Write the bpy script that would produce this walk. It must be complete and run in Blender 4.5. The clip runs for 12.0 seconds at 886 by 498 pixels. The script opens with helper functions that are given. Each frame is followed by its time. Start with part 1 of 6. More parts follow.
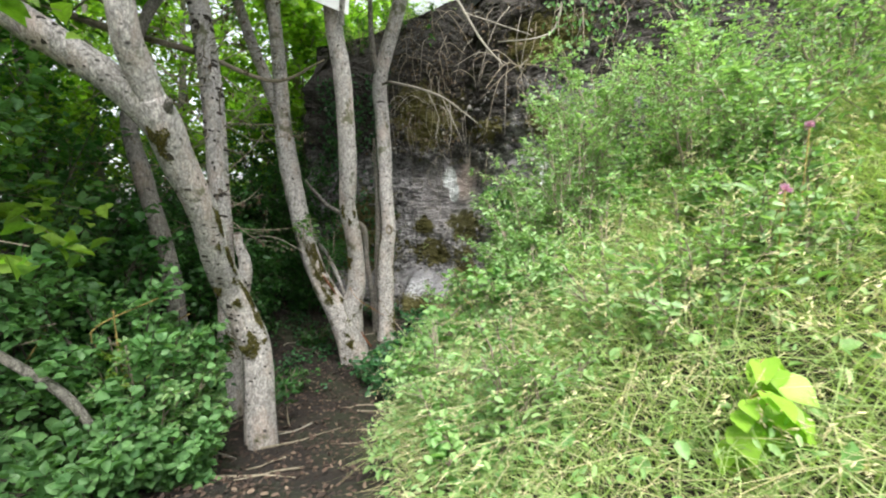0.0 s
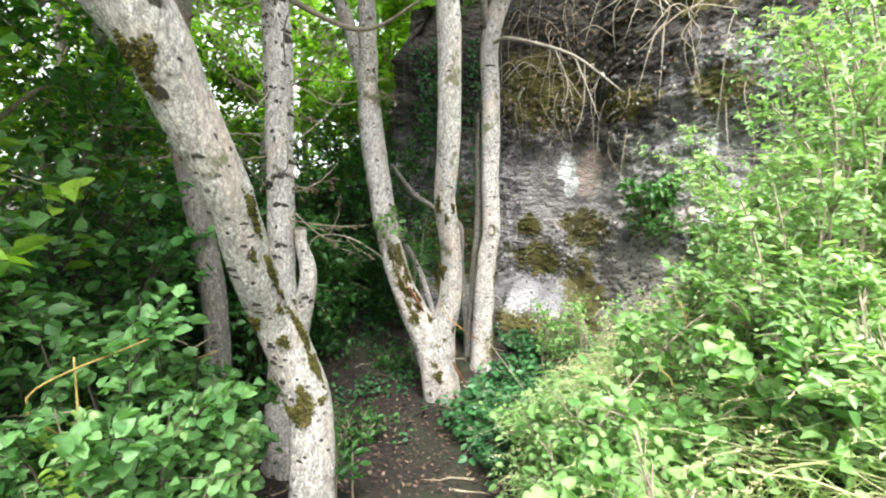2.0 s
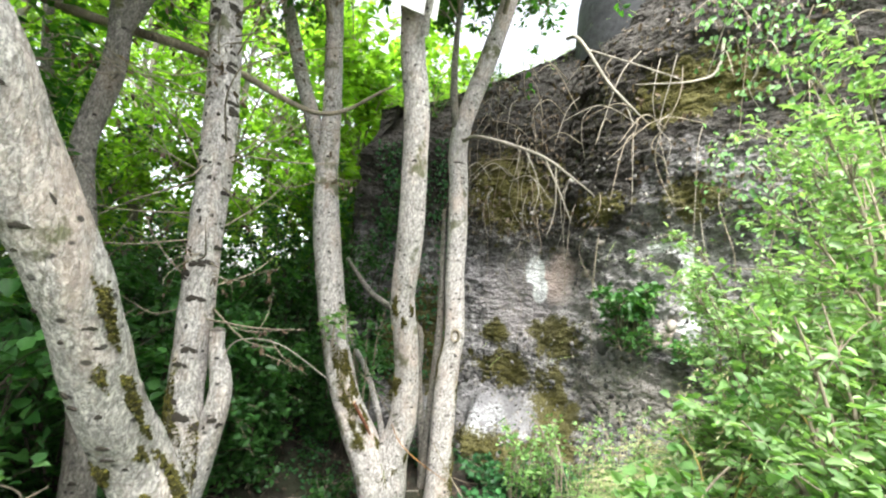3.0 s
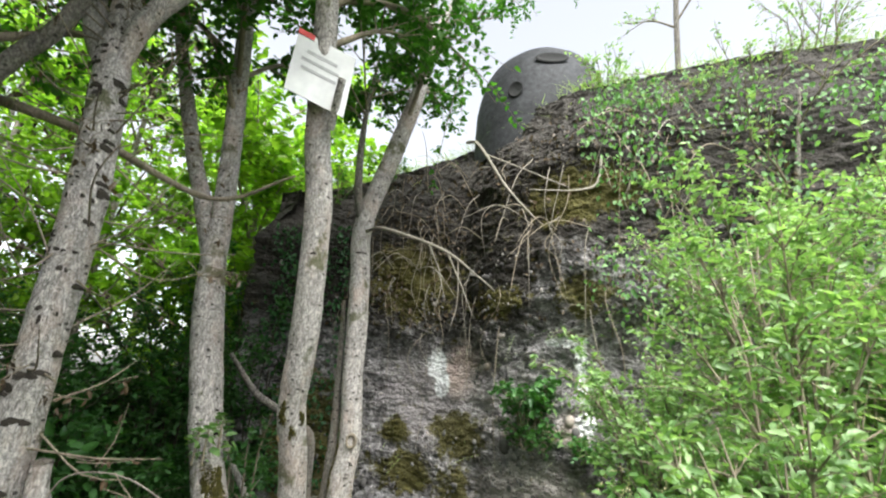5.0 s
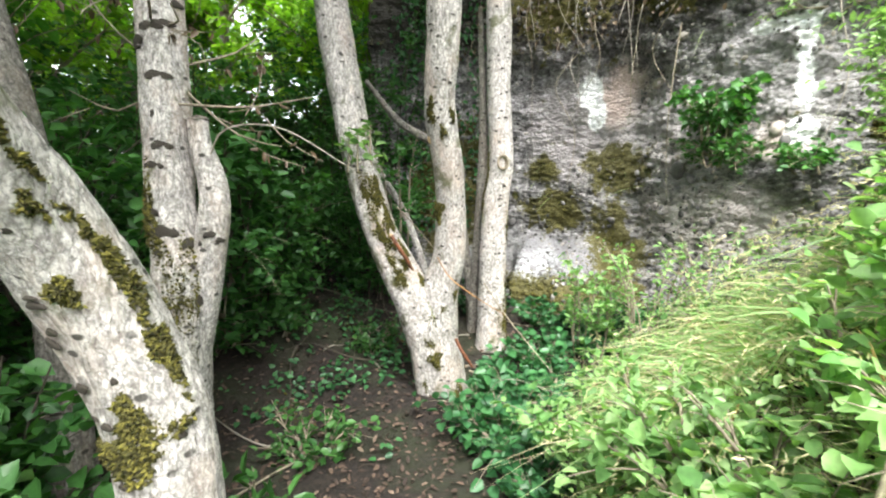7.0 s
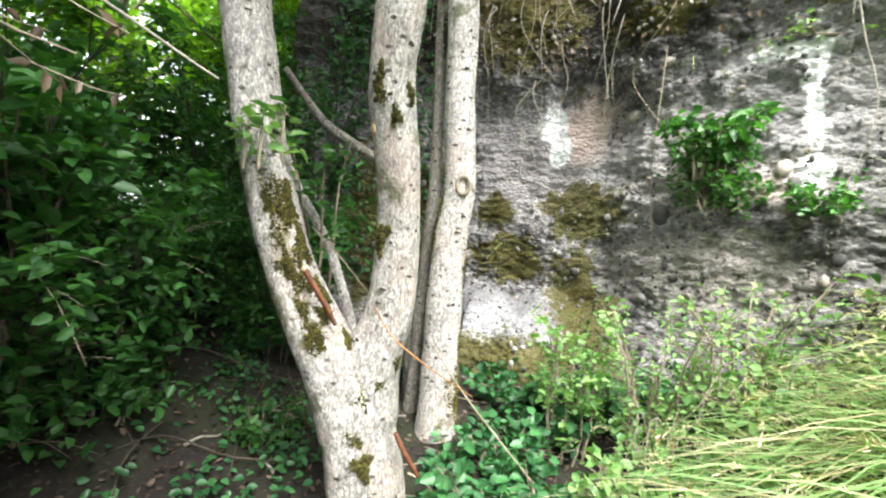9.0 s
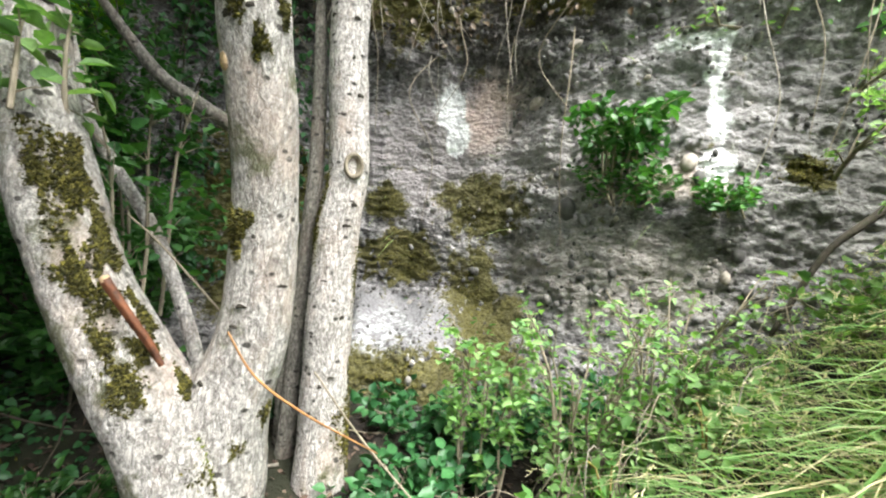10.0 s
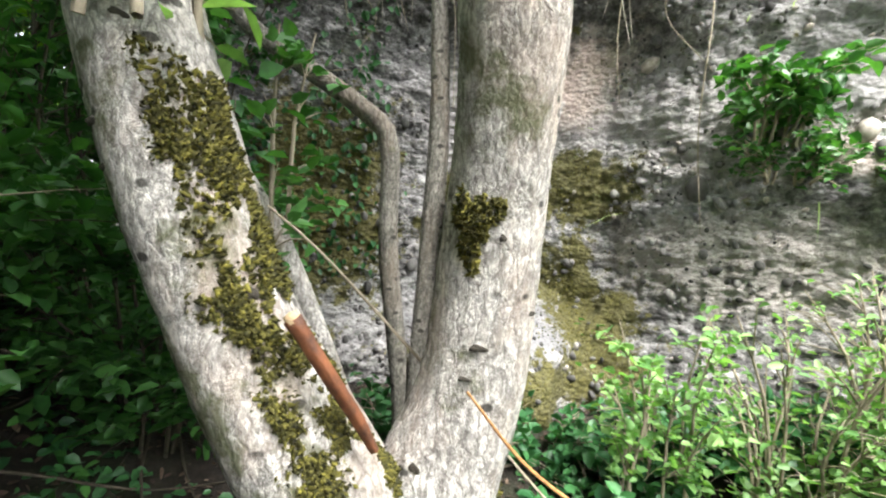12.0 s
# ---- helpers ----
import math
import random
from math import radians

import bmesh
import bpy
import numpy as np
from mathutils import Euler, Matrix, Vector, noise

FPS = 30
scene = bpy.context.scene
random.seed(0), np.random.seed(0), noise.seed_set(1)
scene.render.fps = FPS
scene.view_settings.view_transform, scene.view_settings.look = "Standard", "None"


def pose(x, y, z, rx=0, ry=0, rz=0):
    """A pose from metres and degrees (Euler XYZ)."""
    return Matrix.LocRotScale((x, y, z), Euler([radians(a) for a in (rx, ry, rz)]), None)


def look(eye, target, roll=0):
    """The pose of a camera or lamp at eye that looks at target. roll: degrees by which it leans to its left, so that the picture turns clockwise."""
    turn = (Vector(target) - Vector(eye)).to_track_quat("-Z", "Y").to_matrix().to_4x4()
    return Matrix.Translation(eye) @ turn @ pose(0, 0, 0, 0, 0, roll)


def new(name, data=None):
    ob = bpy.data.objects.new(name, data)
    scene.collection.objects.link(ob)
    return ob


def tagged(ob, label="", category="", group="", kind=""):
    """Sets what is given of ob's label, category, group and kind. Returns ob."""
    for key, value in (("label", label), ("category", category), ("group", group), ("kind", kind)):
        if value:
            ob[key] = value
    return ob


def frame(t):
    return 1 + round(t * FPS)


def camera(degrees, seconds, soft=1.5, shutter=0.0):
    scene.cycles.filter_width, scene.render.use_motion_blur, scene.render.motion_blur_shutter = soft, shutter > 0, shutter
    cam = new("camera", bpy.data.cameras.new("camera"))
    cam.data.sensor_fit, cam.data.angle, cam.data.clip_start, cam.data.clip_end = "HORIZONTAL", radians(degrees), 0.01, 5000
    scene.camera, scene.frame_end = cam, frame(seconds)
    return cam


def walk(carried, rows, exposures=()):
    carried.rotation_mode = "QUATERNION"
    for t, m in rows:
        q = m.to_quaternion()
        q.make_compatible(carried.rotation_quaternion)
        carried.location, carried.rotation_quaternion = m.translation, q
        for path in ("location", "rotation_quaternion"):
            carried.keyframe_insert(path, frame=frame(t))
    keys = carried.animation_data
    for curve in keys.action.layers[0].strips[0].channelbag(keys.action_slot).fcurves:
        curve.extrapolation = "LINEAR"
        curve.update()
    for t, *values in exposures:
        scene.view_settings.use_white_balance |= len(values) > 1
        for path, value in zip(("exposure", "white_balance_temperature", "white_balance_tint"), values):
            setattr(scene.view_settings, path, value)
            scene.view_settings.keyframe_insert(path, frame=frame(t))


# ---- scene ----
cam = camera(87.3, 12.0, soft=2.1, shutter=0.12)
PATH = [
    (0, (-0.036, -0.016, 1.424), (-0.027, 1.972, 1.206), -0.5),
    (0.5, (-0.23, 0.31, 1.335), (-0.367, 2.293, 1.111), -0.9),
    (1, (-0.296, 0.721, 1.315), (-0.522, 2.695, 1.088), -1.1),
    (1.5, (-0.394, 1.097, 1.368), (-0.635, 3.069, 1.14), -0.0),
    (2, (-0.478, 1.404, 1.382), (-0.796, 3.364, 1.141), 1.4),
    (2.5, (-0.461, 1.718, 1.417), (-0.79, 3.687, 1.295), 2.4),
    (3, (-0.515, 1.925, 1.404), (-0.702, 3.908, 1.59), 4.1),
    (3.5, (-0.522, 1.964, 1.612), (-0.536, 3.874, 2.205), 5.1),
    (3.7, (-0.529, 1.981, 1.65), (-0.46, 3.848, 2.363), 5.4),
    (4.3, (-0.53, 1.995, 1.65), (-0.387, 3.815, 2.46), 5.0),
    (5.3, (-0.524, 2.034, 1.414), (-0.302, 4.004, 1.678), 2.1),
    (5.5, (-0.578, 2.049, 1.323), (-0.413, 4.041, 1.355), 0.1),
    (6, (-0.614, 2.182, 1.206), (-0.663, 4.175, 1.038), -1.4),
    (6.5, (-0.652, 2.38, 1.085), (-0.87, 4.346, 0.791), -1.2),
    (6.7, (-0.676, 2.47, 0.999), (-0.927, 4.426, 0.664), -0.5),
    (8.3, (-0.857, 3.467, 0.681), (-1.166, 5.438, 0.541), 1.9),
    (8.5, (-0.902, 3.543, 0.667), (-1.134, 5.524, 0.534), 2.4),
    (9, (-0.944, 3.623, 0.682), (-0.894, 5.621, 0.609), 4.0),
    (9.5, (-0.951, 3.795, 0.635), (-0.603, 5.764, 0.584), 5.2),
    (10, (-0.975, 4.208, 0.653), (-0.409, 6.126, 0.61), 4.2),
    (10.5, (-1.008, 4.385, 0.673), (-0.341, 6.269, 0.614), 2.8),
    (11, (-1.146, 4.527, 0.632), (-0.475, 6.408, 0.526), 3.4),
    (11.5, (-1.366, 4.77, 0.639), (-0.723, 6.661, 0.535), 4.4),
    (12, (-1.489, 4.904, 0.64), (-0.897, 6.811, 0.532), 3.1),
]
walk(cam, [(t, look(eye, target, roll)) for t, eye, target, roll in PATH], [(0, 1.28), (1.5, 1.92), (2.5, 2.25), (3.5, 1.9), (5.5, 1.42), (6, 2.05), (6.5, 2.25), (8.5, 2.45), (10, 2.17), (11, 2.08), (12, 2.45)])
SKY, SUN = 0.15, 4.2

# ---- light ----
world = bpy.data.worlds.new("overcast_sky")
scene.world = world
world.use_nodes = True
wn, wl = world.node_tree.nodes, world.node_tree.links
sky = wn.new("ShaderNodeTexSky")
sky.sky_type = "NISHITA"
sky.sun_disc = False
sky.sun_elevation, sky.sun_rotation = radians(59.7), radians(173)
sky.dust_density, sky.air_density, sky.ozone_density = 2.0, 1.0, 1.5
pale = wn.new("ShaderNodeHueSaturation")
pale.inputs["Saturation"].default_value = 0.25
wl.new(sky.outputs["Color"], pale.inputs["Color"])
wl.new(pale.outputs["Color"], wn["Background"].inputs["Color"])
wn["Background"].inputs["Strength"].default_value = SKY

sun = new("sun", bpy.data.lights.new("sun", "SUN"))
sun.data.energy, sun.data.angle, sun.data.color = SUN, radians(38), (0.96, 0.97, 0.92)
sun.matrix_world = look((0.7, -5.5, 9.5), (0.0, 0.0, 0.0))


# ---- materials ----
def material(name):
    m = bpy.data.materials.new(name)
    m.use_nodes = True
    return m, m.node_tree.nodes, m.node_tree.links, m.node_tree.nodes["Principled BSDF"]


def texture(n, l, kind, scale, vector=None, **inputs):
    t = n.new(kind)
    t.inputs["Scale"].default_value = scale
    for k, v in inputs.items():
        t.inputs[k].default_value = v
    if vector is not None:
        l.new(vector, t.inputs["Vector"])
    return t


def ramp(n, l, source, stops):
    r = n.new("ShaderNodeValToRGB")
    e = r.color_ramp.elements
    while len(e) < len(stops):
        e.new(0.5)
    for i, (p, c) in enumerate(stops):
        e[i].position = p
        e[i].color = (*c, 1) if len(c) == 3 else c
    l.new(source, r.inputs["Fac"])
    return r.outputs["Color"]


def grey(v):
    return (v, v, v)


def mix(n, l, fac, a, b, mode="MIX"):
    m = n.new("ShaderNodeMix")
    m.data_type, m.blend_type = "RGBA", mode
    for socket, v in ((m.inputs[0], fac), (m.inputs[6], a), (m.inputs[7], b)):
        if isinstance(v, (int, float)):
            socket.default_value = v
        elif isinstance(v, tuple):
            socket.default_value = (*v, 1)
        else:
            l.new(v, socket)
    return m.outputs[2]


def math_node(n, l, op, a, b=0.0):
    m = n.new("ShaderNodeMath")
    m.operation = op
    for socket, v in zip(m.inputs, (a, b)):
        if isinstance(v, (int, float)):
            socket.default_value = v
        else:
            l.new(v, socket)
    return m.outputs[0]


def bump(n, l, shader, height, strength, distance=0.02):
    b = n.new("ShaderNodeBump")
    b.inputs["Strength"].default_value, b.inputs["Distance"].default_value = strength, distance
    l.new(height, b.inputs["Height"])
    l.new(b.outputs["Normal"], shader.inputs["Normal"])


def place(n, l, scale=(1, 1, 1)):
    c = n.new("ShaderNodeTexCoord")
    m = n.new("ShaderNodeMapping")
    m.inputs["Scale"].default_value = scale
    l.new(c.outputs["Object"], m.inputs["Vector"])
    return m.outputs["Vector"]


def leaf_material(name, dark, light, through_light=0.4, rough=0.45, odd=None):
    m, n, l, p = material(name)
    g = n.new("ShaderNodeNewGeometry")
    c = mix(n, l, g.outputs["Random Per Island"], dark, light)
    if odd:
        pick = math_node(n, l, "GREATER_THAN", g.outputs["Random Per Island"], 0.965)
        c = mix(n, l, pick, c, odd)
    info = n.new("ShaderNodeObjectInfo")
    v = math_node(n, l, "MULTIPLY_ADD", info.outputs["Random"], 0.3)
    n[v.node.name].inputs[2].default_value = 0.85
    t = texture(n, l, "ShaderNodeTexNoise", 60.0, place(n, l), Detail=3.0)
    blotch = ramp(n, l, t.outputs["Fac"], [(0.3, grey(0.8)), (0.7, grey(1.15))])
    c = mix(n, l, 1.0, c, blotch, "MULTIPLY")
    h = n.new("ShaderNodeHueSaturation")
    l.new(v, h.inputs["Value"])
    l.new(c, h.inputs["Color"])
    c = h.outputs["Color"]
    l.new(c, p.inputs["Base Color"])
    p.inputs["Roughness"].default_value = rough
    p.inputs["Specular IOR Level"].default_value = 0.5
    tr = n.new("ShaderNodeBsdfTranslucent")
    l.new(mix(n, l, 1.0, c, (1.05, 1.25, 0.5), "MULTIPLY"), tr.inputs["Color"])
    s = n.new("ShaderNodeMixShader")
    s.inputs[0].default_value = through_light
    l.new(p.outputs[0], s.inputs[1])
    l.new(tr.outputs[0], s.inputs[2])
    l.new(s.outputs[0], n["Material Output"].inputs["Surface"])
    return m


def bark_material(name, low, high, moss=0.5, scars=True):
    m, n, l, p = material(name)
    v = place(n, l, (1, 1, 0.6))
    w = place(n, l)
    fissure = texture(n, l, "ShaderNodeTexNoise", 80.0, v, Detail=10.0, Roughness=0.75)
    stain = texture(n, l, "ShaderNodeTexNoise", 7.0, w, Detail=5.0, Roughness=0.6)
    lichen = texture(n, l, "ShaderNodeTexNoise", 24.0, w, Detail=6.0, Roughness=0.75)
    c = ramp(n, l, fissure.outputs["Fac"], [(0.3, tuple(x * 0.6 for x in low)), (0.45, low), (0.6, high)])
    c = mix(n, l, ramp(n, l, stain.outputs["Fac"], [(0.5, grey(0)), (0.7, grey(0.6))]), c, tuple(x * 0.6 for x in low))
    c = mix(n, l, ramp(n, l, lichen.outputs["Fac"], [(0.52, grey(0)), (0.6, grey(0.6))]), c, tuple(min(1, x * 1.15) for x in high))
    warp = n.new("ShaderNodeMix")
    warp.data_type, warp.blend_type = "RGBA", "LINEAR_LIGHT"
    warp.inputs[0].default_value = 0.022
    l.new(place(n, l, (1, 1, 0.24)), warp.inputs[6])
    l.new(texture(n, l, "ShaderNodeTexNoise", 22.0, w, Detail=5.0, Roughness=0.7).outputs["Color"], warp.inputs[7])
    cracks = texture(n, l, "ShaderNodeTexVoronoi", 46.0, warp.outputs[2])
    cracks.feature = "DISTANCE_TO_EDGE"
    c = mix(n, l, ramp(n, l, cracks.outputs["Distance"], [(0.0, grey(0.7)), (0.09, grey(0))]), c, tuple(x * 0.32 for x in low))
    warm = texture(n, l, "ShaderNodeTexNoise", 5.0, place(n, l, (1, 1, 0.4)), Detail=5.0, Roughness=0.65)
    c = mix(n, l, ramp(n, l, warm.outputs["Fac"], [(0.5, grey(0)), (0.64, grey(0.5))]), c, (high[0] * 0.72, high[1] * 0.58, high[2] * 0.5))
    if scars:
        marks = texture(n, l, "ShaderNodeTexVoronoi", 17.0, place(n, l, (0.75, 0.75, 1.25)))
        dots = ramp(n, l, marks.outputs["Distance"], [(0.15, grey(0.9)), (0.22, grey(0))])
        some = ramp(n, l, stain.outputs["Fac"], [(0.42, grey(0)), (0.5, grey(1))])
        c = mix(n, l, math_node(n, l, "MULTIPLY", dots, some), c, (0.03, 0.026, 0.02))
    plates = texture(n, l, "ShaderNodeTexVoronoi", 75.0, place(n, l, (1, 1, 0.45)))
    c = mix(n, l, 0.3, c, mix(n, l, 1.0, c, ramp(n, l, plates.outputs["Color"], [(0.2, grey(0.35)), (0.8, grey(1.5))]), "MULTIPLY"))
    if moss:
        big = texture(n, l, "ShaderNodeTexNoise", 3.2, w, Detail=6.0, Roughness=0.65)
        green = ramp(n, l, big.outputs["Fac"], [(0.66 - 0.16 * moss, grey(0)), (0.72 - 0.16 * moss, grey(0.8))])
        c = mix(n, l, green, c, (0.075, 0.082, 0.018))
    l.new(c, p.inputs["Base Color"])
    p.inputs["Roughness"].default_value = 0.9
    ridge = ramp(n, l, cracks.outputs["Distance"], [(0.0, grey(0)), (0.2, grey(0.28))])
    h = math_node(n, l, "ADD", math_node(n, l, "ADD", fissure.outputs["Fac"], ridge), math_node(n, l, "MULTIPLY", plates.outputs["Distance"], 0.35))
    bump(n, l, p, h, 0.8, 0.014)
    return m


def plain_material(name, a, b, scale, rough=0.85, strength=0.4, metal=0.0, stretch=(1, 1, 1)):
    m, n, l, p = material(name)
    v = place(n, l, stretch)
    t = texture(n, l, "ShaderNodeTexNoise", scale, v, Detail=8.0, Roughness=0.65)
    u = texture(n, l, "ShaderNodeTexNoise", scale * 0.12, v, Detail=4.0)
    c = ramp(n, l, t.outputs["Fac"], [(0.3, a), (0.7, b)])
    c = mix(n, l, 1.0, c, ramp(n, l, u.outputs["Fac"], [(0.3, grey(0.7)), (0.7, grey(1.15))]), "MULTIPLY")
    l.new(c, p.inputs["Base Color"])
    p.inputs["Roughness"].default_value, p.inputs["Metallic"].default_value = rough, metal
    bump(n, l, p, t.outputs["Fac"], strength)
    return m


def island_material(name, stops, rough=0.85):
    m, n, l, p = material(name)
    g = n.new("ShaderNodeNewGeometry")
    c = ramp(n, l, g.outputs["Random Per Island"], stops)
    t = texture(n, l, "ShaderNodeTexNoise", 90.0, place(n, l), Detail=4.0)
    c = mix(n, l, 1.0, c, ramp(n, l, t.outputs["Fac"], [(0.3, grey(0.65)), (0.7, grey(1.2))]), "MULTIPLY")
    l.new(c, p.inputs["Base Color"])
    p.inputs["Roughness"].default_value = rough
    bump(n, l, p, t.outputs["Fac"], 0.4, 0.004)
    return m


def blotch(n, l, centre, size, edge, wobble):
    """A stain of a shape of its own: 1 inside an uneven ellipsoid, 0 outside."""
    c = n.new("ShaderNodeTexCoord")
    m = n.new("ShaderNodeMapping")
    m.vector_type = "TEXTURE"
    m.inputs["Location"].default_value, m.inputs["Scale"].default_value = centre, size
    l.new(c.outputs["Object"], m.inputs["Vector"])
    d = n.new("ShaderNodeVectorMath")
    d.operation = "LENGTH"
    l.new(m.outputs["Vector"], d.inputs[0])
    r = math_node(n, l, "ADD", d.outputs["Value"], wobble)
    return ramp(n, l, r, [(max(0.0, 0.5 - edge), grey(1)), (0.5 + edge, grey(0))])


MOSS_SPOTS = [
    ((-0.18, 8.17, 0.45), (0.62, 2.0, 0.46)), ((0.4, 7.8, 0.95), (0.5, 2.0, 0.46)), ((-0.33, 8.25, 0.95), (0.34, 2.0, 0.28)),
    ((-0.2, 7.3, -0.32), (1.3, 2.0, 0.36)), ((0.4, 7.65, 0.1), (0.44, 2.0, 0.9)), ((-1.38, 8.4, 0.75), (1.1, 2.0, 1.5)),
    ((-0.3, 7.8, 2.8), (1.1, 2.0, 0.9)), ((0.65, 6.85, 2.43), (0.34, 2.0, 0.36)), ((1.35, 6.3, 3.5), (0.9, 2.0, 0.6)),
    ((1.36, 6.3, 2.42), (0.42, 2.0, 0.36)), ((1.83, 6.25, 1.2), (0.22, 2.0, 0.16)),
]


def wall_material():
    m, n, l, p = material("weathered_concrete")
    w = place(n, l)
    grain = texture(n, l, "ShaderNodeTexNoise", 62.0, w, Detail=8.0, Roughness=0.7)
    bed = texture(n, l, "ShaderNodeTexNoise", 8.0, place(n, l, (0.85, 0.85, 1.5)), Detail=9.0, Roughness=0.72)
    stain = texture(n, l, "ShaderNodeTexNoise", 2.4, w, Detail=6.0, Roughness=0.6)
    stones = texture(n, l, "ShaderNodeTexVoronoi", 27.0, place(n, l, (1, 1, 1.35)), Randomness=1.0)
    c = ramp(n, l, bed.outputs["Fac"], [(0.33, (0.03, 0.028, 0.028)), (0.43, (0.12, 0.112, 0.113)), (0.54, (0.28, 0.263, 0.265)), (0.7, (0.48, 0.455, 0.45))])
    c = mix(n, l, 1.0, c, ramp(n, l, grain.outputs["Fac"], [(0.3, grey(0.62)), (0.7, grey(1.25))]), "MULTIPLY")
    c = mix(n, l, ramp(n, l, stain.outputs["Fac"], [(0.54, grey(0)), (0.68, grey(0.5))]), c, (0.07, 0.062, 0.055))
    pits = ramp(n, l, stones.outputs["Color"], [(0.2, grey(0.4)), (0.8, grey(1.5))])
    c = mix(n, l, 0.65, c, mix(n, l, 1.0, c, pits, "MULTIPLY"))
    wide = texture(n, l, "ShaderNodeTexNoise", 8.0, w, Detail=7.0, Roughness=0.72)
    tight = texture(n, l, "ShaderNodeTexNoise", 17.0, place(n, l, (1, 1, 0.8)), Detail=7.0, Roughness=0.75)
    wob = math_node(n, l, "MULTIPLY", math_node(n, l, "SUBTRACT", wide.outputs["Fac"], 0.5), 1.0)
    ragged = math_node(n, l, "MULTIPLY", math_node(n, l, "SUBTRACT", tight.outputs["Fac"], 0.5), 0.65)
    worn = ramp(n, l, grain.outputs["Fac"], [(0.3, grey(0.7)), (0.7, grey(1.2))])
    # smooth pink-grey render left on the face, a recess's blue-grey shade as colour, the grey lump at the foot
    for centre, size, colour, much in (
        ((0.05, 8.05, 1.4), (1.15, 2.0, 1.05), (0.4, 0.358, 0.36), 0.72),
        ((0.42, 7.85, 1.68), (0.42, 2.0, 0.62), (0.58, 0.445, 0.395), 0.85),
        ((1.27, 6.6, 1.17), (0.4, 2.0, 0.3), (0.46, 0.375, 0.335), 0.85),
        ((1.3, 6.5, 1.7), (0.75, 2.0, 1.1), (0.34, 0.318, 0.32), 0.6),
        # dark bluish shade of a recess, painted onto the face
        ((0.82, 7.1, 0.83), (0.42, 1.2, 0.3), (0.15, 0.155, 0.175), 0.8),
        # next two lightened, colour standing in for light on the west-turned face
        ((0.75, 7.2, 1.3), (0.8, 2.0, 1.1), (0.46, 0.425, 0.42), 0.7),
        ((0.95, 6.9, 0.5), (1.2, 2.0, 0.6), (0.45, 0.4, 0.375), 0.75),
        ((2.3, 6.1, 1.2), (1.5, 2.0, 2.0), (0.2, 0.192, 0.185), 0.6),
        ((-0.3, 7.7, 0.02), (1.0, 2.0, 0.46), (0.22, 0.213, 0.225), 0.85),
        ((-1.1, 8.4, 0.1), (0.9, 2.0, 0.5), (0.3, 0.29, 0.29), 0.8),
    ):
        c = mix(n, l, math_node(n, l, "MULTIPLY", blotch(n, l, centre, size, 0.14, wob), much), c, mix(n, l, 1.0, worn, colour, "MULTIPLY"))
    # dark humus and roots over the upper wall, overhang and canopy shade painted in
    high = n.new("ShaderNodeSeparateXYZ")
    l.new(w, high.inputs[0])
    east = ramp(n, l, math_node(n, l, "ADD", high.outputs[0], math_node(n, l, "MULTIPLY", wob, 0.3)), [(0.9, grey(0)), (1.0, grey(0.14))])
    lift = math_node(n, l, "SUBTRACT", math_node(n, l, "ADD", math_node(n, l, "MULTIPLY", high.outputs[2], 0.2), math_node(n, l, "MULTIPLY", wob, 0.22)), east)
    top = ramp(n, l, lift, [(0.39, grey(0)), (0.47, grey(0.92))])
    shaded_humus = ramp(n, l, grain.outputs["Fac"], [(0.32, (0.008, 0.007, 0.006)), (0.55, (0.026, 0.02, 0.014)), (0.7, (0.08, 0.062, 0.045))])
    c = mix(n, l, top, c, shaded_humus)
    # moss
    much = texture(n, l, "ShaderNodeTexNoise", 5.0, w, Detail=9.0, Roughness=0.75).outputs["Fac"]
    for centre, size in MOSS_SPOTS:
        much = math_node(n, l, "ADD", much, math_node(n, l, "MULTIPLY", blotch(n, l, centre, size, 0.22, wob), 0.3))
    green = ramp(n, l, much, [(0.6, grey(0)), (0.66, grey(0.92))])
    tone = ramp(n, l, grain.outputs["Fac"], [(0.3, (0.03, 0.028, 0.005)), (0.7, (0.14, 0.122, 0.02))])
    c = mix(n, l, green, c, tone)
    # white lime, broken into runs
    streak = texture(n, l, "ShaderNodeTexNoise", 30.0, place(n, l, (1, 1, 0.35)), Detail=6.0, Roughness=0.7)
    runs = ramp(n, l, streak.outputs["Fac"], [(0.36, grey(0.45)), (0.44, grey(1))])
    drips = ramp(n, l, texture(n, l, "ShaderNodeTexNoise", 24.0, place(n, l, (1, 1, 0.22)), Detail=5.0, Roughness=0.65).outputs["Fac"], [(0.48, grey(0)), (0.57, grey(1))])
    for centre, size in (
        ((0.13, 7.9, 1.76), (0.24, 3.0, 0.36)),
        ((0.2, 7.9, 1.53), (0.17, 3.0, 0.34)),
        ((1.38, 6.4, 1.9), (0.12, 2.0, 0.42)),
        ((1.24, 6.5, 1.99), (0.28, 2.0, 0.1)),
        ((1.41, 6.5, 1.55), (0.11, 2.0, 0.36)),
        ((1.4, 6.5, 1.22), (0.17, 2.0, 0.22)),
    ):
        spot = math_node(n, l, "MULTIPLY", blotch(n, l, centre, size, 0.06, ragged), runs)
        c = mix(n, l, spot, c, (0.8, 0.8, 0.8))
    for centre, size in (((-0.47, 7.7, -0.09), (0.32, 2.0, 0.24)), ((-0.28, 7.7, -0.03), (0.24, 2.0, 0.22))):
        c = mix(n, l, math_node(n, l, "MULTIPLY", blotch(n, l, centre, size, 0.16, ragged), drips), c, (0.46, 0.46, 0.47))
    l.new(c, p.inputs["Base Color"])
    p.inputs["Roughness"].default_value = 0.86
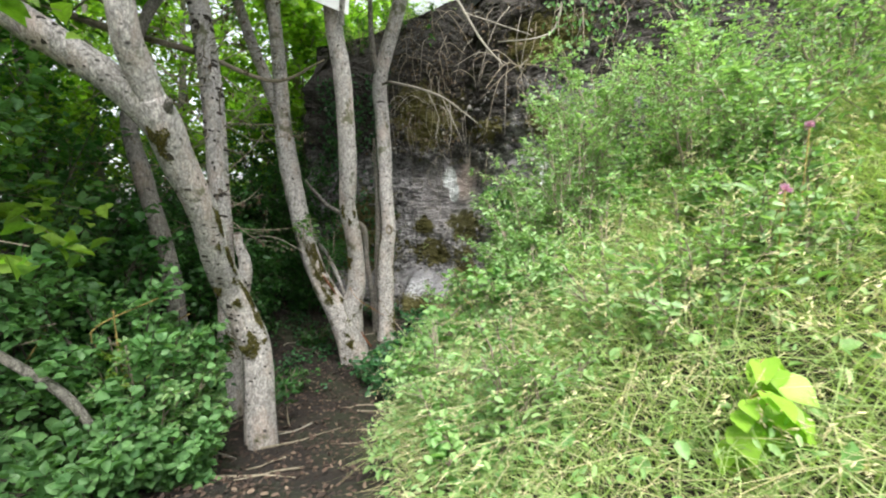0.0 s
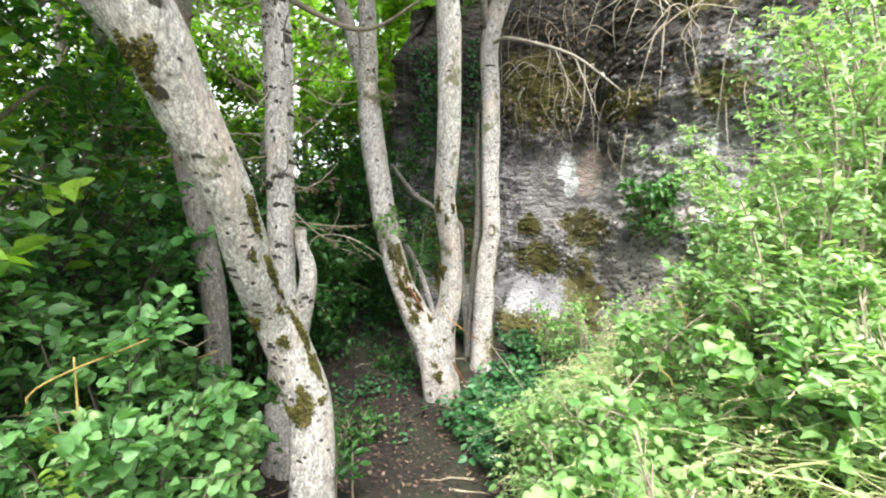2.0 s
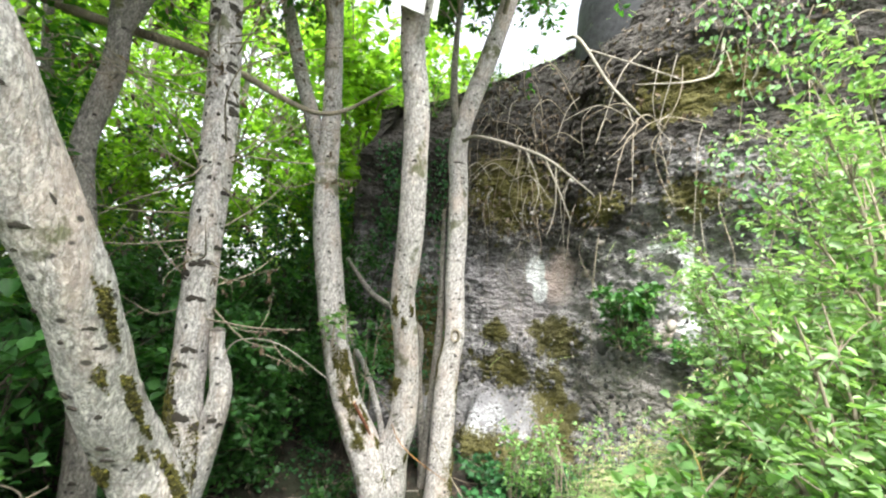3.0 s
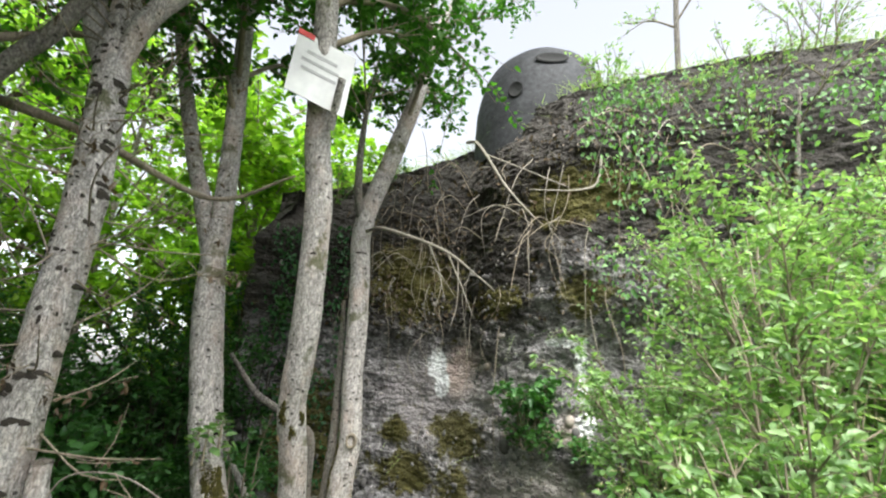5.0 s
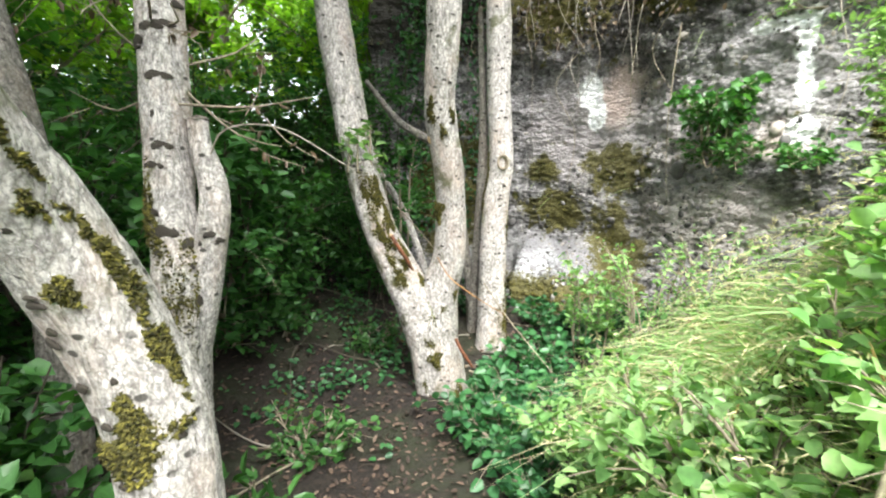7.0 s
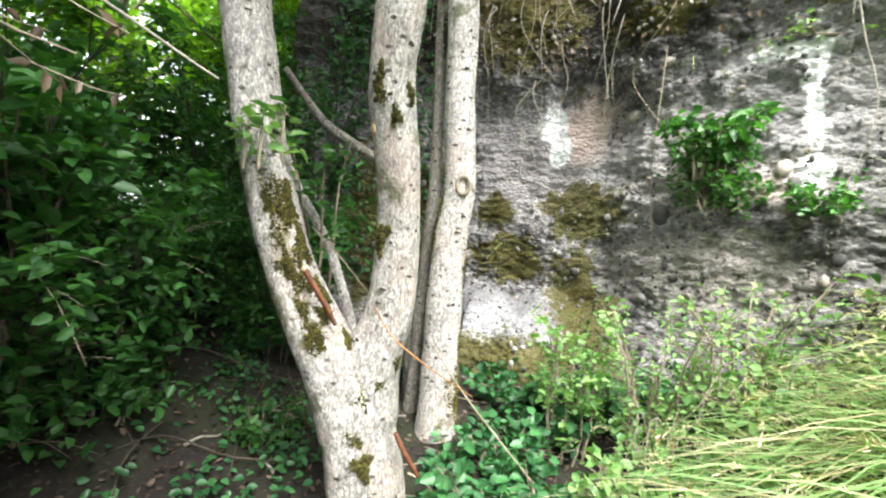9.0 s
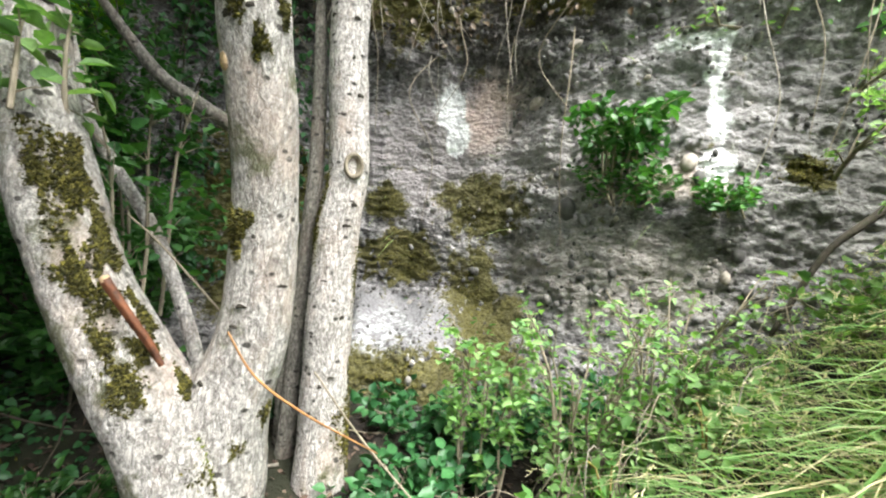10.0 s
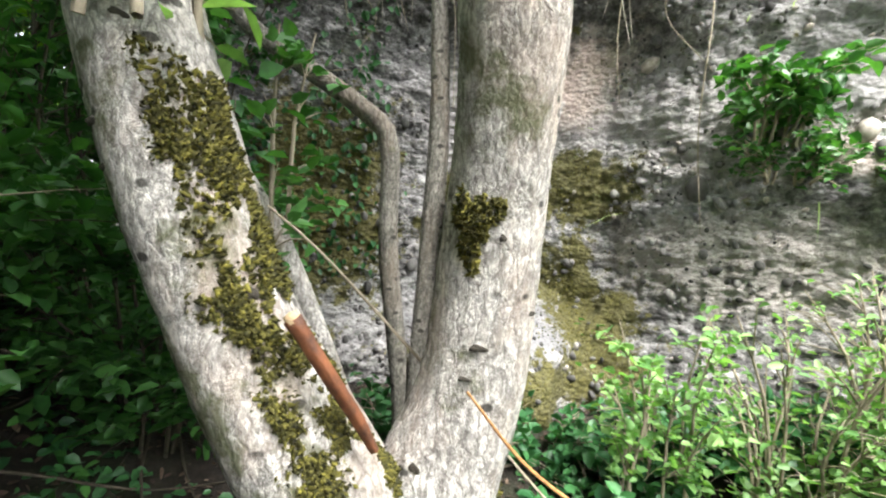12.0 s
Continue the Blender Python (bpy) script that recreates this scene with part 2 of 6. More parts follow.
    h = math_node(n, l, "ADD", math_node(n, l, "MULTIPLY", stones.outputs["Distance"], -0.8), math_node(n, l, "ADD", bed.outputs["Fac"], math_node(n, l, "MULTIPLY", grain.outputs["Fac"], 0.5)))
    bump(n, l, p, h, 0.9, 0.024)
    return m


def ground_material():
    m, n, l, p = material("forest_soil")
    w = place(n, l)
    a = texture(n, l, "ShaderNodeTexNoise", 30.0, w, Detail=8.0, Roughness=0.75)
    b = texture(n, l, "ShaderNodeTexNoise", 1.7, w, Detail=6.0, Roughness=0.6)
    c = ramp(n, l, a.outputs["Fac"], [(0.3, (0.006, 0.004, 0.003)), (0.5, (0.02, 0.0135, 0.01)), (0.72, (0.055, 0.037, 0.027))])
    c = mix(n, l, ramp(n, l, b.outputs["Fac"], [(0.46, grey(0)), (0.6, grey(0.7))]), c, (0.026, 0.032, 0.012))
    l.new(c, p.inputs["Base Color"])
    p.inputs["Roughness"].default_value = 0.95
    bump(n, l, p, a.outputs["Fac"], 0.9, 0.04)
    return m


M_GROUND = ground_material()
M_WALL = wall_material()
M_PEBBLE = island_material("embedded_gravel", [(0.0, (0.03, 0.028, 0.026)), (0.5, (0.11, 0.102, 0.1)), (0.85, (0.24, 0.225, 0.215)), (1.0, (0.42, 0.38, 0.34))])
def pebble_material():
    m, n, l, p = material("single_pebble")
    info = n.new("ShaderNodeObjectInfo")
    t = texture(n, l, "ShaderNodeTexNoise", 4.0, place(n, l), Detail=5.0)
    c = ramp(n, l, info.outputs["Random"], [(0.0, (0.08, 0.075, 0.072)), (0.5, (0.17, 0.16, 0.157)), (0.85, (0.27, 0.25, 0.24)), (1.0, (0.42, 0.36, 0.31))])
    c = mix(n, l, 1.0, c, ramp(n, l, t.outputs["Fac"], [(0.3, grey(0.6)), (0.7, grey(1.25))]), "MULTIPLY")
    l.new(c, p.inputs["Base Color"])
    p.inputs["Roughness"].default_value = 0.8
    return m


M_PEBBLE_ONE = pebble_material()
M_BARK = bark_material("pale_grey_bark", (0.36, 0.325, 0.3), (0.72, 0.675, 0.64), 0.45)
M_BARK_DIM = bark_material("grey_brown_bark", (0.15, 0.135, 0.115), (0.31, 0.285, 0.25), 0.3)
M_TWIG = plain_material("dry_twig", (0.16, 0.13, 0.09), (0.38, 0.32, 0.24), 70.0, stretch=(1, 1, 0.3))
M_STEM = plain_material("dark_bush_stem", (0.03, 0.025, 0.018), (0.1, 0.08, 0.055), 60.0)
M_PALE_TWIG = plain_material("bleached_dead_wood", (0.2, 0.175, 0.14), (0.4, 0.36, 0.3), 60.0)
M_YELLOW_TWIG = plain_material("lichen_yellow_twig", (0.2, 0.15, 0.05), (0.42, 0.31, 0.09), 50.0)
M_RED_WOOD = plain_material("peeled_red_brown_wood", (0.035, 0.014, 0.009), (0.25, 0.085, 0.035), 30.0, 0.6)
M_SHOOT = plain_material("orange_brown_shoot", (0.26, 0.11, 0.035), (0.46, 0.24, 0.09), 50.0)
M_CUT = plain_material("sawn_wood", (0.5, 0.33, 0.18), (0.72, 0.52, 0.32), 60.0)
M_KNOT = plain_material("dark_bark_scar", (0.012, 0.01, 0.008), (0.07, 0.055, 0.04), 80.0)
M_MOSS = island_material("cushion_moss", [(0.0, (0.028, 0.026, 0.005)), (0.6, (0.09, 0.08, 0.013)), (1.0, (0.19, 0.165, 0.028))], 0.95)
M_MOSS_BRIGHT = island_material("fresh_green_moss", [(0.0, (0.06, 0.075, 0.01)), (1.0, (0.24, 0.27, 0.05))], 0.95)
M_LITTER = island_material("dead_leaves", [(0.0, (0.022, 0.013, 0.009)), (0.5, (0.065, 0.04, 0.028)), (0.85, (0.11, 0.07, 0.05)), (1.0, (0.2, 0.145, 0.105))])
M_GRASS = leaf_material("meadow_grass", (0.2, 0.29, 0.09), (0.5, 0.59, 0.27), 0.5)
M_STRAW = leaf_material("dry_grass", (0.42, 0.36, 0.19), (0.7, 0.63, 0.41), 0.3)
M_HERB = leaf_material("meadow_herb_leaves", (0.15, 0.28, 0.09), (0.4, 0.57, 0.25), 0.5)
M_SHRUB = leaf_material("pale_green_shrub_leaves", (0.15, 0.28, 0.1), (0.4, 0.56, 0.27), 0.45)
M_BRAMBLE = leaf_material("bramble_leaves", (0.11, 0.25, 0.075), (0.32, 0.5, 0.19), 0.45)
M_BLADE = leaf_material("broad_grass_blades", (0.14, 0.28, 0.08), (0.38, 0.54, 0.24), 0.45)
# bush leaves lightened to make up for light the crowns block
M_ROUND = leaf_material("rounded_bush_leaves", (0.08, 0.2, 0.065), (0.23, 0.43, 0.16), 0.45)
# bush leaves darkened, the hollow's shade put into the colour
M_HAZEL = leaf_material("shade_darkened_bush_leaves", (0.024, 0.09, 0.02), (0.085, 0.23, 0.055), 0.4)
M_FRESH = leaf_material("fresh_green_leaves", (0.028, 0.105, 0.024), (0.085, 0.22, 0.05), 0.35)
M_IVY = leaf_material("blue_green_undergrowth", (0.02, 0.085, 0.03), (0.06, 0.19, 0.06), 0.3)
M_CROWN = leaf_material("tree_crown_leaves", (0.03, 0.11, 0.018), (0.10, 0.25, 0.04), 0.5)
# brighter copy of the crown leaves, backlight put into the colour
M_FAR = leaf_material("woodland_leaves_sun_in_colour", (0.13, 0.27, 0.03), (0.35, 0.53, 0.075), 0.58)
M_YELLOWISH = leaf_material("yellow_green_shoots", (0.15, 0.27, 0.04), (0.32, 0.43, 0.07), 0.4)
M_BROWN_LEAF = leaf_material("withered_leaves", (0.05, 0.034, 0.02), (0.15, 0.1, 0.06), 0.2)
M_DOME = plain_material("rusted_steel_cupola", (0.016, 0.017, 0.02), (0.06, 0.061, 0.068), 14.0, 0.75, 0.5, 0.25)
M_HOLE = plain_material("port_shade_black", (0.004, 0.004, 0.004), (0.012, 0.012, 0.012), 20.0)
M_SIGN = plain_material("white_sign_paint", (0.74, 0.74, 0.74), (0.84, 0.84, 0.83), 12.0, 0.5, 0.05)
M_SIGN_TEXT = plain_material("faded_sign_print", (0.4, 0.4, 0.4), (0.5, 0.5, 0.5), 30.0, 0.6, 0.05)
M_RED = plain_material("red_paint", (0.5, 0.03, 0.03), (0.62, 0.06, 0.05), 20.0, 0.5, 0.05)
M_PETAL = leaf_material("pink_petals", (0.5, 0.2, 0.45), (0.75, 0.4, 0.68), 0.4)

rng = np.random.default_rng(7)


# ---- mesh helpers ----
def quad_mesh(name, verts, faces, mat, smooth=True):
    verts, faces = np.asarray(verts, np.float32), np.asarray(faces, np.int32)
    me = bpy.data.meshes.new(name)
    me.vertices.add(len(verts))
    me.vertices.foreach_set("co", verts.ravel())
    me.loops.add(faces.size)
    me.loops.foreach_set("vertex_index", faces.ravel())
    me.polygons.add(len(faces))
    me.polygons.foreach_set("loop_start", np.arange(0, faces.size, 4, dtype=np.int32))
    me.update(calc_edges=True)
    me.polygons.foreach_set("use_smooth", np.full(len(faces), smooth))
    me.materials.append(mat)
    return me


class Build:
    """Collects quads."""

    def __init__(self):
        self.v, self.f, self.count = [], [], 0

    def add(self, v, f):
        v = np.asarray(v, float).reshape(-1, 3)
        self.v.append(v)
        self.f.append(np.asarray(f, int).reshape(-1, 4) + self.count)
        self.count += len(v)

    def mesh(self, name, mat, origin=(0, 0, 0), smooth=True):
        return quad_mesh(name, np.concatenate(self.v) - np.asarray(origin), np.concatenate(self.f), mat, smooth)


def thing(name, base, label, category, group="", kind=""):
    ob = new(name)
    ob.empty_display_size = 0.1
    ob.location = base
    return tagged(ob, label, category, group, kind)


def part(name, build, mat, parent, label="", smooth=True, origin=None, kind=""):
    """One mesh under a thing, from world-space quads."""
    if not build.v:
        return None
    ob = new(name, build.mesh(name, mat, parent.location if origin is None else origin, smooth))
    ob.parent = parent
    return tagged(ob, label, kind=kind)


def spline(points, step):
    """A smooth curve through rows of any width (Catmull-Rom)."""
    p = np.asarray(points, float)
    p = np.vstack([2 * p[0] - p[1], p, 2 * p[-1] - p[-2]])
    out = []
    for i in range(1, len(p) - 2):
        k = max(2, int(np.linalg.norm(p[i + 1, :3] - p[i, :3]) / step))
        t = np.linspace(0, 1, k, endpoint=False)[:, None]
        a, b, c, d = p[i - 1], p[i], p[i + 1], p[i + 2]
        out.append(0.5 * (2 * b + (c - a) * t + (2 * a - 5 * b + 4 * c - d) * t**2 + (3 * b - a - 3 * c + d) * t**3))
    return np.vstack(out + [p[-2:-1]])


def frames(c):
    t = np.gradient(c, axis=0)
    t /= np.linalg.norm(t, axis=1)[:, None] + 1e-9
    ref = np.where(np.abs(t[:, 1:2]) > 0.9, np.array([[0, 0, 1.0]]), np.array([[0, -1.0, 0]]))
    e2 = ref - (ref * t).sum(1)[:, None] * t
    e2 /= np.linalg.norm(e2, axis=1)[:, None]
    return t, np.cross(e2, t) * -1, e2


def tube(build, rows, sides=6, step=0.08, rough=0.0, seed=0, cap=True):
    """A tapered limb along rows of x, y, z, radius. Returns the centre rows and their frames."""
    s = spline(rows, step)
    c, r = s[:, :3], np.maximum(s[:, 3], 0.0006)
    t, e1, e2 = frames(c)
    a = np.linspace(0, 2 * np.pi, sides, endpoint=False)
    ring = np.ones((len(c), sides)) * r[:, None]
    if rough:
        q = np.random.default_rng(seed)
        for k, amp in ((2, 0.5), (3, 0.5), (5, 0.45), (9, 0.35)):
            ph = q.uniform(0, 6.28) + np.cumsum(q.normal(0, 0.12, len(c)))
            ring += r[:, None] * rough * amp * np.sin(k * a[None] + ph[:, None])
        ring *= 1 + rough * 0.7 * np.convolve(q.normal(0, 1, len(c) + 8), np.ones(5) / 5, "same")[4:-4][:, None]
    v = c[:, None] + ring[..., None] * (np.sin(a)[None, :, None] * e1[:, None] + np.cos(a)[None, :, None] * e2[:, None])
    n = len(c)
    i, j = np.meshgrid(np.arange(n - 1), np.arange(sides), indexing="ij")
    k = (j + 1) % sides
    f = np.stack([i * sides + j, i * sides + k, (i + 1) * sides + k, (i + 1) * sides + j], -1).reshape(-1, 4)
    v = v.reshape(-1, 3)
    if cap:
        tip = len(v)
        v = np.vstack([v, c[-1:] + t[-1:] * r[-1] * 0.3])
        last = (n - 1) * sides
        f = np.vstack([f, [[last + 2 * m, last + (2 * m + 1) % sides, last + (2 * m + 2) % sides, tip] for m in range((sides + 1) // 2)]])
    build.add(v, f)
    return s, e1, e2, t


def unit(v):
    return v / (np.linalg.norm(v, axis=-1, keepdims=True) + 1e-9)


def add_leaves(build, at, way, up, length, ratio=0.55, fold=0.18, droop=0.25):
    """Folded, drooping leaves of two quads each."""
    at, way = np.asarray(at, float), unit(np.asarray(way, float))
    n = len(at)
    if not n:
        return
    length = np.broadcast_to(np.asarray(length, float), (n,))[:, None]
    side = unit(np.cross(way, unit(np.asarray(up, float) + 1e-4)))
    nor = np.cross(side, way)
    w = length * ratio

    def pt(along, across, lift):
        return at + way * length * along + side * w * across + nor * (w * abs(across) * fold * 1.6 - length * lift)

    v = np.stack([pt(0, 0, 0), pt(0.3, 0.46, 0), pt(0.7, 0.38, droop * 0.35), pt(1, 0, droop), pt(0.7, -0.38, droop * 0.35), pt(0.3, -0.46, 0)], 1)
    b = np.arange(n)[:, None] * 6
    build.add(v.reshape(-1, 3), np.concatenate([b + np.array([[0, 3, 2, 1]]), b + np.array([[0, 5, 4, 3]])]))


def random_dirs(n, q=None):
    return unit((q or rng).normal(0, 1, (n, 3)))


def add_blades(build, at, way, length, width, arch):
    """Grass blades: three-piece arching strips."""
    n = len(at)
    way = unit(way)
    side = unit(np.cross(way, np.array([0, 0, 1.0]) + rng.normal(0, 0.3, (n, 3))))
    out = unit(way * np.array([1, 1, 0]) + rng.normal(0, 0.2, (n, 3)) * np.array([1, 1, 0]))
    length, width, arch = (np.broadcast_to(x, (n,))[:, None] for x in (length, width, arch))
    rows = []
    for t, w in ((0, 0.8), (0.4, 1.0), (0.75, 0.7), (1, 0.06)):
        c = at + way * length * t + out * length * arch * t**2 - np.array([0, 0, 1.0]) * length * arch * 0.7 * t**2.5
        rows += [c - side * width * w / 2, c + side * width * w / 2]
    v = np.stack(rows, 1)
    b = np.arange(n)[:, None] * 8
    build.add(v.reshape(-1, 3), np.concatenate([b + np.array([[k, k + 1, k + 3, k + 2]]) for k in (0, 2, 4)]))


# ---- lie of the land ----
WALL_LINE = np.array([(-2.7, 12.5), (-2.4, 8.35), (-1.4, 8.4), (-0.5, 8.33), (0.2, 8.02), (0.55, 7.72), (0.75, 7.25), (0.95, 6.95), (1.25, 6.58), (1.8, 6.27), (2.6, 5.9), (4.6, 5.2)])
FOOT_Y, FOOT_X = [-3, 0, 1, 2, 2.8, 4.3, 5.5, 6.3, 7.2, 9], [0.5, 0.12, -0.12, -0.35, -0.55, -0.58, -0.25, 0.2, 0.4, 0.5]
LOW_Y, LOW_Z = [-30, -3, 0, 2, 2.5, 3.5, 4.5, 6, 7, 9, 14, 40], [0.4, 0.08, 0.02, -0.04, -0.22, -0.54, -0.68, -0.7, -0.52, -0.5, -0.3, 0.4]


def smooth01(a, b, x):
    t = np.clip((x - a) / (b - a), 0, 1)
    return t * t * (3 - 2 * t)


def wobble(x, y, k):
    return np.sin(x * k + 1.3 * np.sin(y * k * 0.7)) * np.cos(y * k * 1.1 + 1.7 * np.sin(x * k * 0.6))


def behind_wall(x, y):
    """Signed distance: positive behind the wall's foot."""
    poly = np.vstack([WALL_LINE, [(14, 4.0), (14, 12.5)]])
    x, y = np.asarray(x, float), np.asarray(y, float)
    d, inside = np.full(x.shape, 1e9), np.zeros(x.shape, bool)
    for (x0, y0), (x1, y1) in zip(poly, np.roll(poly, -1, 0)):
        t = np.clip(((x - x0) * (x1 - x0) + (y - y0) * (y1 - y0)) / ((x1 - x0) ** 2 + (y1 - y0) ** 2), 0, 1)
        d = np.minimum(d, np.hypot(x - x0 - t * (x1 - x0), y - y0 - t * (y1 - y0)))
        cross = ((y0 > y) != (y1 > y)) & (x < (x1 - x0) * (y - y0) / (y1 - y0 + 1e-12) + x0)
        inside ^= cross
    return np.where(inside, d, -d)


def height(x, y):
    x, y = np.asarray(x, float), np.asarray(y, float)
    low = np.interp(y, LOW_Y, LOW_Z)
    u = x - np.interp(y, FOOT_Y, FOOT_X)
    k = np.interp(y, [-2, 1.2, 3.2, 4.3, 5.0, 5.6, 6.3, 7], [0.45, 0.58, 0.9, 1.1, 0.9, 0.66, 0.52, 0.45])
    top = np.interp(y, [-2, 1, 4, 6], [1.6, 2.2, 3.8, 4.4])
    rise = np.maximum(u, 0) * k
    rise = top * np.tanh(rise / top)
    left = 0.35 * smooth01(-2.2, -5.0, x) + 0.6 * smooth01(5.0, 6.6, y) * smooth01(-1.45, -3.0, x) * smooth01(16, 11, y)
    z = low + rise + left + 0.035 * wobble(x, y, 3.1) + 0.012 * wobble(x, y, 11.0)
    z = z + 0.05 * smooth01(1, 4, np.abs(x)) * wobble(x, y, 1.1)
    b = behind_wall(x, y)
    roof = np.interp(x, [-2.4, -1.2, 0.5, 2.4, 4.7], [4.0, 4.25, 4.75, 4.95, 5.2]) + 0.25 * np.clip(b, 0, 3) + 0.05 * wobble(x, y, 2.3)
    m = smooth01(0.22, 0.5, b)
    return np.where(b > 0.2, z * (1 - m) + roof * m, z)


def build_ground():
    fine = np.arange(-5.5, 5.51, 0.085)
    far = 5.5 + np.cumsum(0.1 * 1.18 ** np.arange(1, 40))
    gx = np.concatenate([-far[::-1], fine, far])
    gy = np.concatenate([-far[::-1] + 3.5, fine + 3.5, far + 3.5])
    x, y = np.meshgrid(gx, gy)
    z = height(x, y)
    i, j = np.meshgrid(np.arange(len(gy) - 1), np.arange(len(gx) - 1), indexing="ij")
    w = len(gx)
    f = np.stack([i * w + j, i * w + j + 1, (i + 1) * w + j + 1, (i + 1) * w + j], -1).reshape(-1, 4)
    ob = new("ground", quad_mesh("ground", np.stack([x, y, z], -1).reshape(-1, 3), f, M_GROUND))
    return tagged(ob, "dark woodland soil path below a steep grassy bank", "ground", kind="structure")


build_ground()

# ---- old concrete wall ----
line_s = np.concatenate([[0], np.cumsum(np.linalg.norm(np.diff(WALL_LINE, axis=0), axis=1))])
WALL_LEN = line_s[-1]


def wall_top(x):
    return np.interp(x, [-2.3, -1.2, 0.5, 2.4, 4.7], [4.15, 4.4, 4.9, 5.1, 5.3])


def fbm(x, y, z, k, octaves=4):
    out, a = 0, 1.0
    for o in range(octaves):
        out = out + a * np.sin(x * k + 1.9 * np.sin(y * k * 0.8 + o)) * np.sin(y * k * 0.9 + 2.1 * np.sin(z * k * 1.3 + 2 * o)) * np.cos(z * k * 1.2 + 1.7 * np.sin(x * k * 0.7 + 3 * o))
        k, a = k * 2.03, a * 0.55
    return out


def wall_at(s, z):
    """A place on the wall's face: metres along its foot, height."""
    s, z = np.asarray(s, float), np.asarray(z, float)
    x, y = np.interp(s, line_s, WALL_LINE[:, 0]), np.interp(s, line_s, WALL_LINE[:, 1])
    dx = np.interp(s + 0.15, line_s, WALL_LINE[:, 0]) - np.interp(s - 0.15, line_s, WALL_LINE[:, 0])
    dy = np.interp(s + 0.15, line_s, WALL_LINE[:, 1]) - np.interp(s - 0.15, line_s, WALL_LINE[:, 1])
    q = np.hypot(dx, dy) + 1e-9
    nx, ny = dy / q, -dx / q
    middle = smooth01(-1.4, -0.5, x) * smooth01(1.1, 0.6, x)
    out = 0.2 * middle * smooth01(1.85, 2.2, z + 0.12 * np.sin(5 * s))
    out = out + 0.22 * smooth01(1.95, 2.5, z) * smooth01(0.6, 1.0, x)
    foot = smooth01(-0.75, -0.3, x) * smooth01(0.75, 0.35, x)
    out = out + 0.6 * foot * smooth01(0.2, -0.12, z + 0.06 * np.sin(9 * s))
    out = out + 0.25 * smooth01(0.1, -0.4, z)
    top = wall_top(x)
    out = out - 0.45 * smooth01(top - 1.3, top, z) ** 2
    out = out + 0.05 * fbm(x, y, z, 2.6, 5) + 0.014 * fbm(x, y, z * 2.2, 16.0, 3)
    plain = smooth01(-0.6, -0.3, x) * smooth01(0.6, 0.4, x) * smooth01(0.85, 1.1, z) * smooth01(1.95, 1.8, z)
    rough = 1 - 0.8 * plain
    out = out + rough * (0.02 * fbm(x, y, z * 1.25, 8.0, 4) + 0.014 * fbm(x + 3, y, z * 1.3, 27.0, 2))
    out = out + rough * 0.006 * smooth01(0.2, 0.8, np.sin(z * 14 + 2 * np.sin(s * 3) + 1.3 * np.sin(s * 7)))
    return np.stack([x + nx * out, y + ny * out, z + 0 * s], -1), np.stack([nx, ny, 0 * nx], -1)


def build_wall():
    along = np.concatenate([np.linspace(0.0, 4.0, 60, endpoint=False), np.linspace(4.0, 9.6, 380, endpoint=False), np.linspace(9.6, WALL_LEN, 70)])
    ns, nz = len(along), 340
    s, t = np.meshgrid(along, np.linspace(0, 1, nz))
    x = np.interp(s, line_s, WALL_LINE[:, 0])
    z = -0.9 + t * (wall_top(x) + 0.9)
    v, _ = wall_at(s, z)
    i, j = np.meshgrid(np.arange(nz - 1), np.arange(ns - 1), indexing="ij")
    f = np.stack([i * ns + j, i * ns + j + 1, (i + 1) * ns + j + 1, (i + 1) * ns + j], -1).reshape(-1, 4)
    b = Build()
    b.add(v, f)
    # the top of the wall runs back under the earth, so that the wall has thickness
    edge = v[-1]
    back = edge + np.array([0.25, 0.8, 0.05])
    b.add(np.vstack([edge, back]), [[k, k + 1, ns + k + 1, ns + k] for k in range(ns - 1)])
    ob = new("wall_bunker", b.mesh("wall_bunker", M_WALL))
    tagged(ob, "weathered pebbly concrete bunker wall with moss and white lime runs", "wall", kind="structure")
    # gravel standing proud of the worn face
    q = np.random.default_rng(3)
    ball = bmesh.new()
    bmesh.ops.create_cube(ball, size=1.2)
    bmesh.ops.subdivide_edges(ball, edges=ball.edges[:], cuts=1, use_grid_fill=True)
    bv = np.array([p.co[:] for p in ball.verts])
    bv = unit(bv) * 0.5
    bf = np.array([[p.index for p in face.verts] for face in ball.faces])
    ball.free()
    g = Build()
    n = 5200
    ss = q.uniform(3.9, WALL_LEN - 2.0, n)
    zz = q.uniform(-0.4, 3.0, n)
    keep = fbm(ss, zz, 0 * ss, 2.3, 3) > 0.0
    at, nor = wall_at(ss[keep], zz[keep])
    one = quad_mesh("pebble", bv, bf, M_PEBBLE_ONE)
    left_over = 290
    for p, nn in zip(at, nor):
        if -0.45 < p[0] < 0.52 and 1.0 < p[2] < 1.95:
            continue
        size = q.lognormal(-3.55, 0.5)
        r = Euler(q.uniform(0, 6, 3)).to_matrix()
        if left_over and size > 0.028 and -0.4 < p[0] < 1.7 and 0.5 < p[2] < 2.1:
            left_over -= 1
            o = new("pebble", one)
            o.parent = ob
            o.matrix_local = Matrix.Translation(Vector(p + nn * size * 0.12)) @ r.to_4x4() @ Matrix.Diagonal((size, size * 0.8, size * 0.6, 1))
            continue
        g.add(p + nn * size * 0.12 + (bv * np.array([1.0, 0.8, 0.6]) * size) @ np.array(r).T, bf)
    ob2 = new("gravel", g.mesh("gravel", M_PEBBLE))
    ob2.parent = ob
    tagged(ob2, "grey river gravel weathering out of concrete", kind="stuff")


build_wall()


